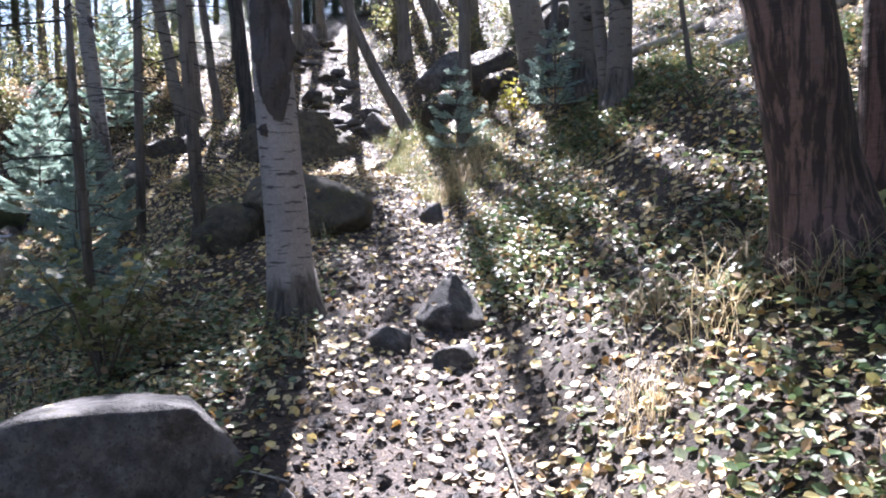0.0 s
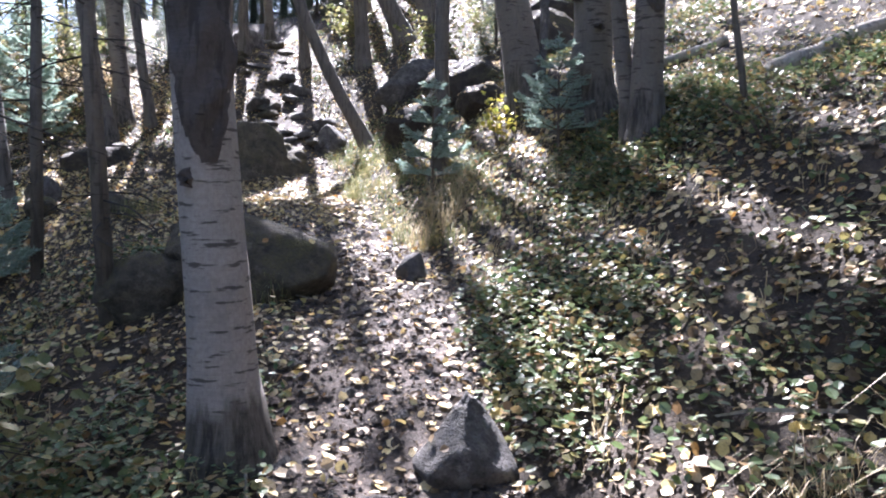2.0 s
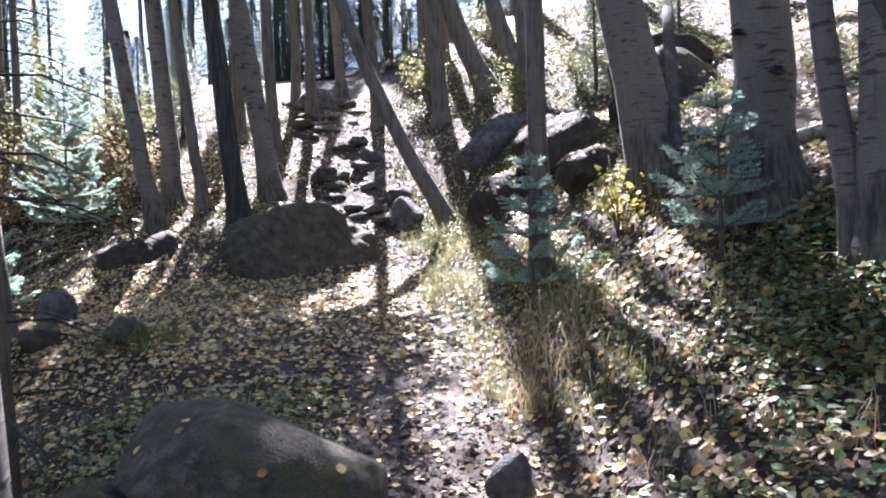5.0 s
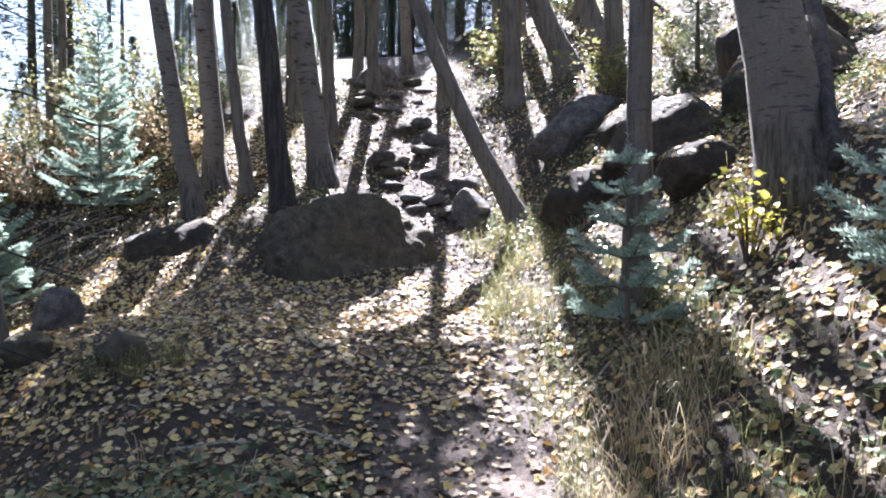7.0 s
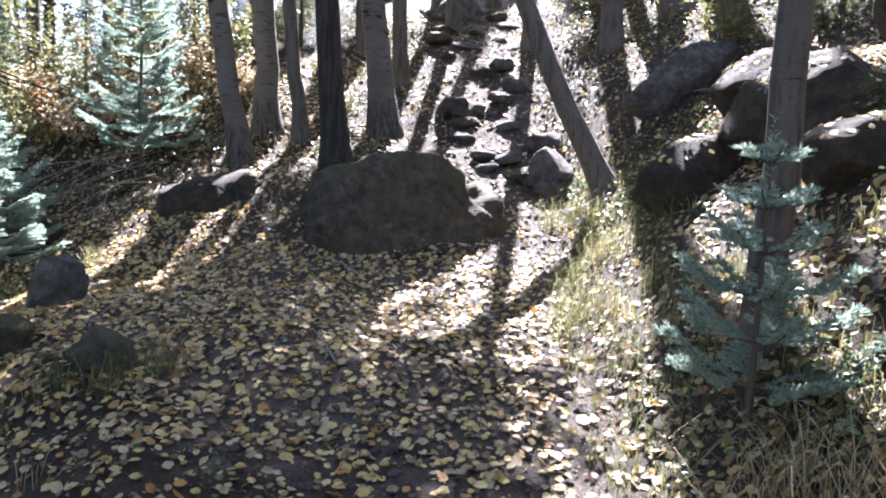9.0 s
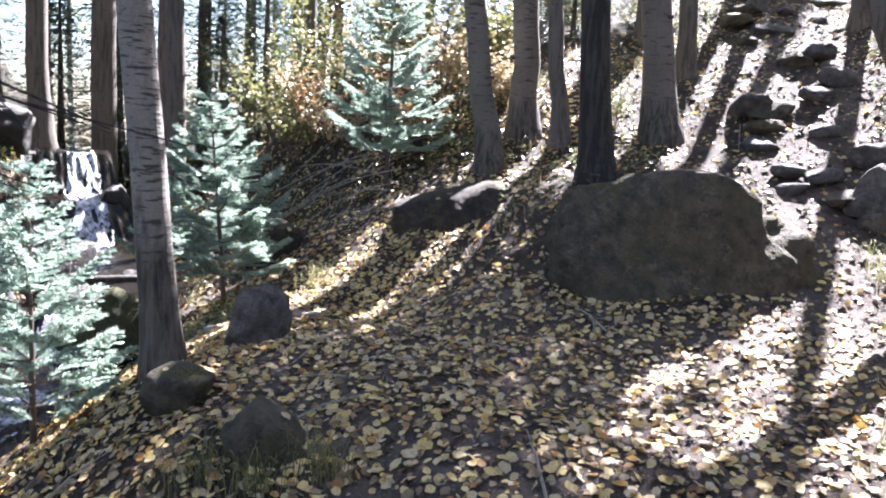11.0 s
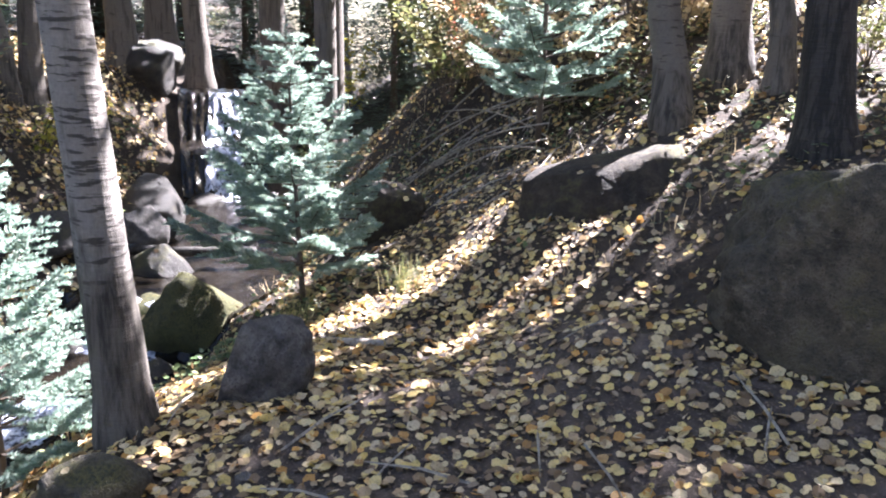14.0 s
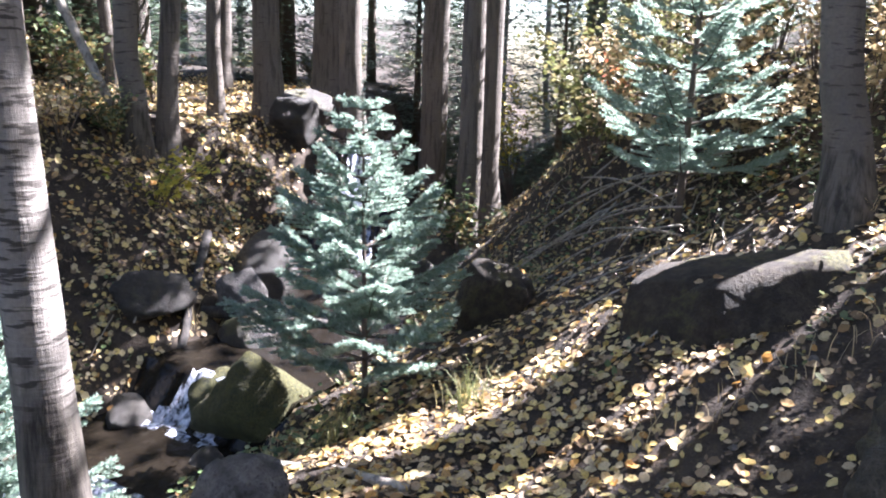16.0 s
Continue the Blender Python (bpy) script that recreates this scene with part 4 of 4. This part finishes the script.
def shrub(name, x, y, tall, wide, count, leaf, mat, label, seed):
    """Thin stems from one foot, with leaves along them."""
    rng = np.random.default_rng(seed)
    t = thing(name, (x, y, ground_z(x, y)), label, "shrub")
    at = []
    for j in range(9):
        a, s = rng.uniform(0, 6.28), rng.uniform(0.3, 1.0)
        tip = np.array([wide * s * math.cos(a), wide * s * math.sin(a), tall * rng.uniform(0.65, 1.05)])
        mid = tip * (0.4, 0.4, 0.55)
        v, f = tube([(0, 0, -0.05), mid, tip], [0.007, 0.005, 0.002], 5)
        part("stem", mesh("stem", v, f, TWIG), t)
        w = rng.uniform(0.35, 1.02, count // 9)[:, None]
        at.append(np.where(w < 0.55, mid * w / 0.55, mid + (tip - mid) * (w - 0.55) / 0.45) + rng.normal(0, 0.05, (count // 9, 3)))
    at = np.concatenate(at)
    v, f = scatter(LEAF_V, LEAF_F, at, turns(rng, len(at), 0.7), rng.uniform(0.6, 1.2, len(at)) * leaf)
    part("foliage", mesh("foliage", v, f, mat), t)
    return t


shrub("shrub", 1.38, 4.5, 0.42, 0.25, 140, 0.06, YELLOWLEAF, "low shrub with bright yellow-green leaves", 41)
shrub("shrub", -6.5, 10.0, 0.7, 0.35, 150, 0.05, REDLEAF, "shrub with red autumn leaves in the sun", 42)
shrub("shrub", -6.2, 10.3, 1.0, 0.7, 500, 0.05, GREENGRASS, "pale green sunlit shrub", 43)
shrub("shrub", -7.6, 11.2, 2.2, 0.8, 520, 0.07, GREENGRASS, "tall shrub with yellow-green leaves", 44)
shrub("shrub", -6.0, 12.0, 2.6, 1.0, 700, 0.07, GREENGRASS, "tall bright green shrub at the glade's edge", 45)
shrub("shrub", -5.2, 11.6, 1.6, 0.9, 600, 0.06, GREENGRASS, "bright green shrub at the glade's edge", 46)
shrub("shrub", 2.1, -0.55, 0.30, 0.3, 260, 0.035, GREENLEAF, "small dense green shrub on the bank", 47)
shrub("shrub", 2.25, 1.0, 0.3, 0.35, 300, 0.035, GREENLEAF, "small dense green shrub on the bank", 48)
shrub("shrub", -7.3, 6.2, 0.6, 0.6, 260, 0.055, YELLOWLEAF, "yellow-leaved shrub hanging over the brook", 49)
shrub("shrub", -7.6, 5.6, 0.7, 0.6, 260, 0.055, FALLEN, "yellow-leaved shrub hanging over the brook", 50)


# ---- the litter and low plants of the forest floor ----
def spread(rng, n, x0, x1, y0, y1, keep):
    """Points of a stretch of the plan, kept by a density from 0 to 1."""
    x, y = rng.uniform(x0, x1, n), rng.uniform(y0, y1, n)
    ok = rng.random(n) < keep(x, y)
    return x[ok], y[ok]


def off_trail(x, y):
    c, z, half, shelf, rise = along(y)
    return (x - c) / half


def litter_density(x, y):
    u = off_trail(x, y)
    bench = (y > 4.3) & (y < 7.6) & (u < 0.6) & (x > -4.2)
    d = np.where(bench, 0.9, np.where(np.abs(u) < 0.8, 0.38, 0.62))
    d = np.where((u > 1.2) & (y < 3), 0.45, d)
    clump = 0.75 + 0.25 * np.sin(2.3 * x + np.sin(1.7 * y)) * np.sin(2.9 * y + 0.7)
    d = d * np.where(bench, 1, clump)
    dist, bed, side = brook_at(x, y)
    return np.where(dist < 0.55, 0, d)


def surface(rng, x, y, lift=0.006):
    return np.stack([x, y, height(x, y) + lift + 0.012 * rng.random(len(x))], 1)


def on_slope(x, y, turn):
    """Lays turns along the ground's slope."""
    e = 0.05
    gx = (height(x + e, y) - height(x - e, y)) / (2 * e)
    gy = (height(x, y + e) - height(x, y - e)) / (2 * e)
    n = np.stack([-gx, -gy, np.ones_like(gx)], 1)
    n /= np.linalg.norm(n, axis=1)[:, None]
    ax = np.stack([n[:, 2], np.zeros_like(gx), -n[:, 0]], 1)
    ax /= np.linalg.norm(ax, axis=1)[:, None]
    ay = np.cross(n, ax)
    return np.stack([ax, ay, n], 2) @ turn


def build_litter():
    rng = np.random.default_rng(77)
    t = thing("leaf_litter", (0, 0, 0), "fallen yellow and tan aspen leaves covering the ground", "leaves", kind="stuff")
    xs, ys = [], []
    for n, box in ((30000, (-5, 2.5, 2.5, 8.5)), (30000, (-3.5, 4, -3.5, 2.5)), (26000, (1, 6, -3, 9)), (30000, (-10, -3, 3, 12)), (22000, (-4, 5, 8.5, 15)), (30000, (-18, 16, -8, 28)), (14000, (-10, -5.6, 4, 9))):
        x, y = spread(rng, n, *box, litter_density)
        xs.append(x)
        ys.append(y)
    x, y = np.concatenate(xs), np.concatenate(ys)
    size = np.clip(rng.normal(0.041, 0.012, len(x)), 0.016, 0.075)
    v, f = scatter(LEAF_V, LEAF_F, surface(rng, x, y), on_slope(x, y, turns(rng, len(x), 0.5)), size)
    tagged(part("leaves", mesh("leaves", v, f, FALLEN), t), kind="stuff")
    at, nr = np.array([p for p, n in ROCK_LEAVES]), np.array([n for p, n in ROCK_LEAVES])
    ax = np.cross(nr, (0.0, 1.0, 0.0))
    ax /= np.linalg.norm(ax, axis=1)[:, None]
    lie = np.stack([ax, np.cross(nr, ax), nr], 2) @ turns(rng, len(at), 0.15)
    v, f = scatter(LEAF_V, LEAF_F, at, lie, rng.uniform(0.035, 0.055, len(at)))
    tagged(part("leaves", mesh("leaves", v, f, FALLEN), t), kind="stuff")
    # the leaves on the open ground that can be told apart
    shapes = []
    for i in range(4):
        lv = LEAF_V.copy()
        lv[:, 2] = rng.normal(0.04, 0.05, 7)
        lv[:, :2] *= rng.uniform(0.85, 1.15, (7, 2))
        shapes.append(mesh("leaf", lv, LEAF_F, FALLEN))
    x, y = spread(rng, 420, -3.4, 0.2, 4.3, 7.2, lambda a, b: 0.68 + 0 * a)
    tt = on_slope(x, y, turns(rng, len(x), 0.25))
    at = surface(rng, x, y, 0.022)
    for i in range(len(x)):
        ob = part("leaf", shapes[i % 4], t)
        m = Matrix(tt[i].tolist()).to_4x4()
        m.translation = at[i]
        ob.matrix_basis = m @ Matrix.Scale(float(rng.uniform(0.042, 0.064)), 4)


def build_cover():
    """Low green plants: small leaves held a little above the ground."""
    rng = np.random.default_rng(78)

    def keep(x, y):
        u = off_trail(x, y)
        bench = (y > 4.2) & (y < 7.6) & (u < 1) & (x > -4.2)
        clump = np.clip(0.35 + 1.1 * np.sin(1.9 * x + 0.7) * np.sin(1.6 * y + np.sin(x)), 0.05, 1)
        return np.where((np.abs(u) < 1.15) | bench, 0.0, clump) * (brook_at(x, y)[0] > 0.7)
    ps = [spread(rng, n, *box, keep) for n, box in ((6500, (0.4, 3.5, -3.2, 3)), (3600, (-3.4, -0.3, -3.2, 3.5)), (1500, (0, 4, 3, 8)), (3000, (-9, -3.5, -2, 11)), (4500, (-12, 10, -6, 20)), (1900, (-0.8, 4, 7.6, 15)), (900, (-6, -1.8, 9.4, 15)))]
    x, y = np.concatenate([p[0] for p in ps]), np.concatenate([p[1] for p in ps])
    k = 9
    n = len(x) * k
    cx, cy = np.repeat(x, k) + rng.normal(0, 0.055, n), np.repeat(y, k) + rng.normal(0, 0.055, n)
    at = np.stack([cx, cy, height(cx, cy) + rng.uniform(0.015, 0.12, n)], 1)
    v, f = scatter(LEAF_V * (1, 0.9, 1), LEAF_F, at, turns(rng, n, 0.6), rng.uniform(0.018, 0.055, n))
    fx, fy = spread(rng, 3000, -14.0, -5.4, 3.0, 9.6, lambda a, b: (brook_at(a, b)[0] > 0.75) * (brook_at(a, b)[2] < 0))
    n2 = len(fx) * 6
    fx, fy = np.repeat(fx, 6) + rng.normal(0, 0.06, n2), np.repeat(fy, 6) + rng.normal(0, 0.06, n2)
    v2, f2 = scatter(LEAF_V, LEAF_F, np.stack([fx, fy, height(fx, fy) + rng.uniform(0.01, 0.16, n2)], 1), turns(rng, n2, 0.6), rng.uniform(0.02, 0.05, n2))
    tagged(new("ground_cover", mesh("ground_cover", v2, f2, FALLEN)), "low yellow-leaved plants on the brook's far bank", "plants", kind="stuff")
    tagged(new("ground_cover", mesh("ground_cover", v, f, GREENLEAF)), "low green plants with small leaves on the banks", "plants", kind="stuff")


def blades(rng, x, y, tall, lean, width, per, spreadout):
    """Bent grass blades round each foot."""
    n = len(x) * per
    fx, fy = np.repeat(x, per) + rng.normal(0, spreadout, n), np.repeat(y, per) + rng.normal(0, spreadout, n)
    h = np.repeat(tall, per) * rng.uniform(0.5, 1.15, n)
    a = rng.uniform(0, 6.283, n)
    b = rng.uniform(0.15, 1.0, n) * lean
    root = np.stack([fx, fy, height(fx, fy) - 0.01], 1)
    out = np.stack([np.cos(a), np.sin(a), 0 * a], 1)
    up = np.array([0, 0, 1.0])
    side = np.stack([-np.sin(a), np.cos(a), 0 * a], 1) * (width / 2)
    p1 = root + up * (h * 0.6)[:, None] + out * (h * b * 0.25)[:, None]
    p2 = root + up * (h * 0.92)[:, None] + out * (h * b * 0.65)[:, None]
    p3 = root + up * (h * (1.0 - 0.35 * b))[:, None] + out * (h * b * 1.05)[:, None]
    v = np.stack([root - side, root + side, p1 - side, p1 + side, p2 - side * 0.7, p2 + side * 0.7, p3], 1).reshape(-1, 3)
    o = (np.arange(n) * 7)[:, None, None]
    f = (np.array([(0, 1, 3), (0, 3, 2), (2, 3, 5), (2, 5, 4), (4, 5, 6)])[None] + o).reshape(-1, 3)
    return v, f


def tuft(name, x, y, tall, lean, per, wide, mat, label, seed):
    rng = np.random.default_rng(seed)
    v, f = blades(rng, np.array([x]), np.array([y]), np.array([tall]), lean, 0.0034, per, wide)
    v = v - (x, y, ground_z(x, y))
    ob = new(name, mesh(name, v, f, mat))
    ob.location = (x, y, ground_z(x, y))
    tagged(ob, label, "grass", "tufts of grass")


def build_grass():
    rng = np.random.default_rng(79)

    def edge(x, y):
        u = off_trail(x, y)
        return np.where((u > 0.75) & (u < 2.4), 0.8, np.where((u < -1.0), 0.12, 0.10)) * (np.abs(u) > 0.75)
    x, y = spread(rng, 900, -0.6, 2.0, 2.6, 9.2, edge)
    v, f = blades(rng, x, y, np.full(len(x), 0.15), 0.9, 0.004, 16, 0.05)
    tagged(new("grass", mesh("grass", v, f, GREENGRASS)), "thin green and yellow grass along the trail", "grass", kind="stuff")
    x, y = spread(rng, 1300, -8, 5, -4, 12, lambda a, b: 0.45 * (np.abs(off_trail(a, b)) > 1.2) * (brook_at(a, b)[0] > 0.6))
    ok = ~((y > 4.3) & (y < 7.6) & (x > -4) & (x < 0.2))
    v, f = blades(rng, x[ok], y[ok], np.full(int(ok.sum()), 0.16), 1.0, 0.004, 9, 0.05)
    tagged(new("grass", mesh("grass", v, f, DRYGRASS)), "thin dry straw-coloured grass on the banks", "grass", kind="stuff")
    for i, (x, y, tall) in enumerate(((1.35, -1.55, 0.22), (1.55, -1.3, 0.26), (1.25, -1.1, 0.18), (1.7, -1.75, 0.24), (1.0, -1.75, 0.18), (0.62, 3.55, 0.30), (0.75, 3.3, 0.30), (0.9, 3.75, 0.3), (0.55, 3.1, 0.25), (0.72, 3.95, 0.3))):
        tuft("grass_tuft", x, y, tall, 1.7, 75, 0.07, DRYGRASS, "bent tuft of dry straw-coloured grass on the bank", 300 + i)
    for i, (x, y, tall) in enumerate(((-0.55, 1.6, 0.2), (-2.15, 4.75, 0.2), (-2.0, 4.95, 0.22), (-2.45, 4.72, 0.18), (-4.3, 6.7, 0.2), (-4.05, 7.3, 0.2), (0.05, 6.4, 0.25), (0.2, 7.2, 0.28), (0.1, 7.9, 0.3), (-0.25, 8.3, 0.25))):
        tuft("grass_tuft", x, y, tall, 0.9, 80, 0.06, GREENGRASS, "tuft of green grass with yellow tips", 330 + i)


def build_sticks():
    rng = np.random.default_rng(80)
    x, y = spread(rng, 900, -9, 4.5, -4, 12, lambda a, b: 0.4 * (np.abs(off_trail(a, b)) > 0.6) * (brook_at(a, b)[0] > 0.6))
    n = len(x)
    shape = np.array([(-0.5, 0.012, 0), (-0.5, -0.012, 0), (-0.5, 0, 0.02), (0.02, 0.012, 0.05), (0.02, -0.012, 0.05), (0.02, 0, 0.07), (0.5, 0.004, 0.0), (0.5, -0.004, 0), (0.5, 0, 0.008)])
    fc = np.array([(0, 1, 4, 3), (1, 2, 5, 4), (2, 0, 3, 5), (3, 4, 7, 6), (4, 5, 8, 7), (5, 3, 6, 8)])
    bx, by = spread(rng, 120, -7.2, -4.0, 8.4, 10.0, lambda a, b: 0.8 + 0 * a)
    x, y = np.concatenate([x, bx]), np.concatenate([y, by])
    n = len(x)
    v, f = scatter(shape, fc, surface(rng, x, y), on_slope(x, y, turns(rng, n, 0.15)), rng.uniform(0.12, 0.55, n))
    tagged(new("sticks", mesh("sticks", v, f, DEADWOOD)), "small dry sticks lying on the forest floor", "sticks", kind="stuff")


def build_debris():
    """Broken brown leaves, crumbs of bark, pebbles and clods of soil."""
    rng = np.random.default_rng(81)
    ps = [spread(rng, n, *box, lambda a, b: (brook_at(a, b)[0] > 0.6) * 1.0) for n, box in ((17000, (-1.2, 3.0, -3.6, 3.0)), (12000, (-4.5, 2.5, 3.0, 9.0)), (7000, (-3.5, -1.0, -3.5, 3.0)), (7000, (-3.5, 3.5, 9, 15)))]
    x, y = np.concatenate([p[0] for p in ps]), np.concatenate([p[1] for p in ps])
    n = len(x)
    v, f = scatter(LEAF_V * (1.0, 0.7, 1.6), LEAF_F, surface(rng, x, y), on_slope(x, y, turns(rng, n, 0.7)), rng.uniform(0.010, 0.036, n))
    tagged(new("leaf_crumbs", mesh("leaf_crumbs", v, f, DEBRIS)), "broken brown leaves and crumbs of bark on the soil", "leaves", kind="stuff")
    lump = np.array([(1, 0, 0), (0.2, 0.9, 0.1), (-0.8, 0.4, 0), (-0.6, -0.7, 0.05), (0.4, -0.8, 0), (0.1, 0.15, 0.75), (-0.35, -0.1, 0.6), (0, 0, -0.5)])
    lump_f = np.array([(0, 1, 5), (1, 6, 5), (1, 2, 6), (2, 3, 6), (3, 5, 6), (3, 4, 5), (4, 0, 5), (1, 0, 7), (2, 1, 7), (3, 2, 7), (4, 3, 7), (0, 4, 7)])

    def keep(a, b):
        return np.where(np.abs(off_trail(a, b)) < 1.3, 1.0, 0.25) * (brook_at(a, b)[0] > 0.6)
    ps = [spread(rng, n, *box, keep) for n, box in ((5200, (-0.8, 1.2, -3.6, 3.2)), (2600, (-3.2, 0.6, 3.2, 8.5)), (2600, (-3, 0.6, 8.5, 15)))]
    x, y = np.concatenate([p[0] for p in ps]), np.concatenate([p[1] for p in ps])
    n = len(x)
    size = np.minimum(0.008 + rng.exponential(0.0085, n), 0.045)
    v, f = scatter(lump, lump_f, surface(rng, x, y, -0.004), turns(rng, n, 0.35), size)
    tagged(new("pebbles", mesh("pebbles", v, f, [SOIL, ROCK], np.repeat(rng.random(n) < 0.3, len(lump_f)).astype(int))), "clods of soil and small pebbles on the trodden trail", "pebbles", kind="stuff")


def build_thicket():
    """Low bushes that fill the wood between the trunks."""
    kinds = []
    for i, (mat, text) in enumerate(((GREENLEAF, "low green bush in the undergrowth"), (GREENGRASS, "low yellow-green bush in the undergrowth"), (FALLEN, "low tan bush in the undergrowth"))):
        kinds.append(shrub("bush", -40 - i, -30, 0.75, 0.55, 520, 0.055, mat, text, 60 + i))
    rng = random.Random(17)
    n = 0
    while n < 130:
        a, d = rng.uniform(0, 6.283), rng.uniform(5, 22)
        x, y = -2 + d * math.cos(a), 5 + d * math.sin(a)
        c = float(np.interp(y, TRAIL[:, 0], TRAIL[:, 1]))
        if abs(x - c) < 1.5 or float(brook_at(x, y)[0]) < 1.0 or (-4.6 < x < 1 and 4 < y < 8.6) or (0 < x < 5.5 and -4 < y < 9):
            continue
        k = rng.choice((0, 0, 1, 2)) if y < 9 else rng.choice((0, 1, 2))
        k = 1 if k == 2 and y > 8.5 else k
        s = rng.uniform(0.6, 1.3)
        copy_thing(kinds[k], pose(x, y, ground_z(x, y), 0, 0, rng.uniform(0, 360)) @ Matrix.Scale(s, 4))
        n += 1
    for j, k in enumerate(kinds):
        k.location = (-6.5 - j * 1.3, 3.0 - j, ground_z(-6.5 - j * 1.3, 3.0 - j))


for i, (x, y, tall, mat) in enumerate(((-8.2, 11.4, 1.6, GREENGRASS), (-9.2, 11.9, 2.2, GREENGRASS), (-10.2, 11.2, 1.8, YELLOWLEAF), (-8.8, 12.8, 2.6, GREENGRASS), (-7.0, 12.4, 2.2, GREENGRASS),
                                       (-10.8, 12.6, 2.4, GREENGRASS), (-6.6, 11.4, 1.2, DRYGRASS), (-5.9, 10.9, 1.1, GREENGRASS), (-4.6, 11.2, 1.3, GREENGRASS), (-7.6, 10.6, 1.0, GREENGRASS))):
    shrub("shrub", x, y, tall, 0.8, 620, 0.065, mat, "leafy sunlit shrub in the glade", 700 + i)
# Shrubs added to brighten the glade: pale leaf colour in place of strong sun
for i, (x, y, tall) in enumerate(((-5.6, 10.2, 0.8), (-5.0, 10.6, 0.9), (-6.9, 10.4, 0.7), (-4.9, 9.9, 0.6), (-5.9, 9.8, 0.6), (-4.3, 10.3, 0.8))):
    shrub("shrub", x, y, tall, 0.55, 700, 0.05, DRYGRASS, "shrub added in the glade, its pale straw colour standing in for sunlight", 730 + i)
build_thicket()
build_cover()
build_grass()
build_sticks()
build_debris()
build_litter()
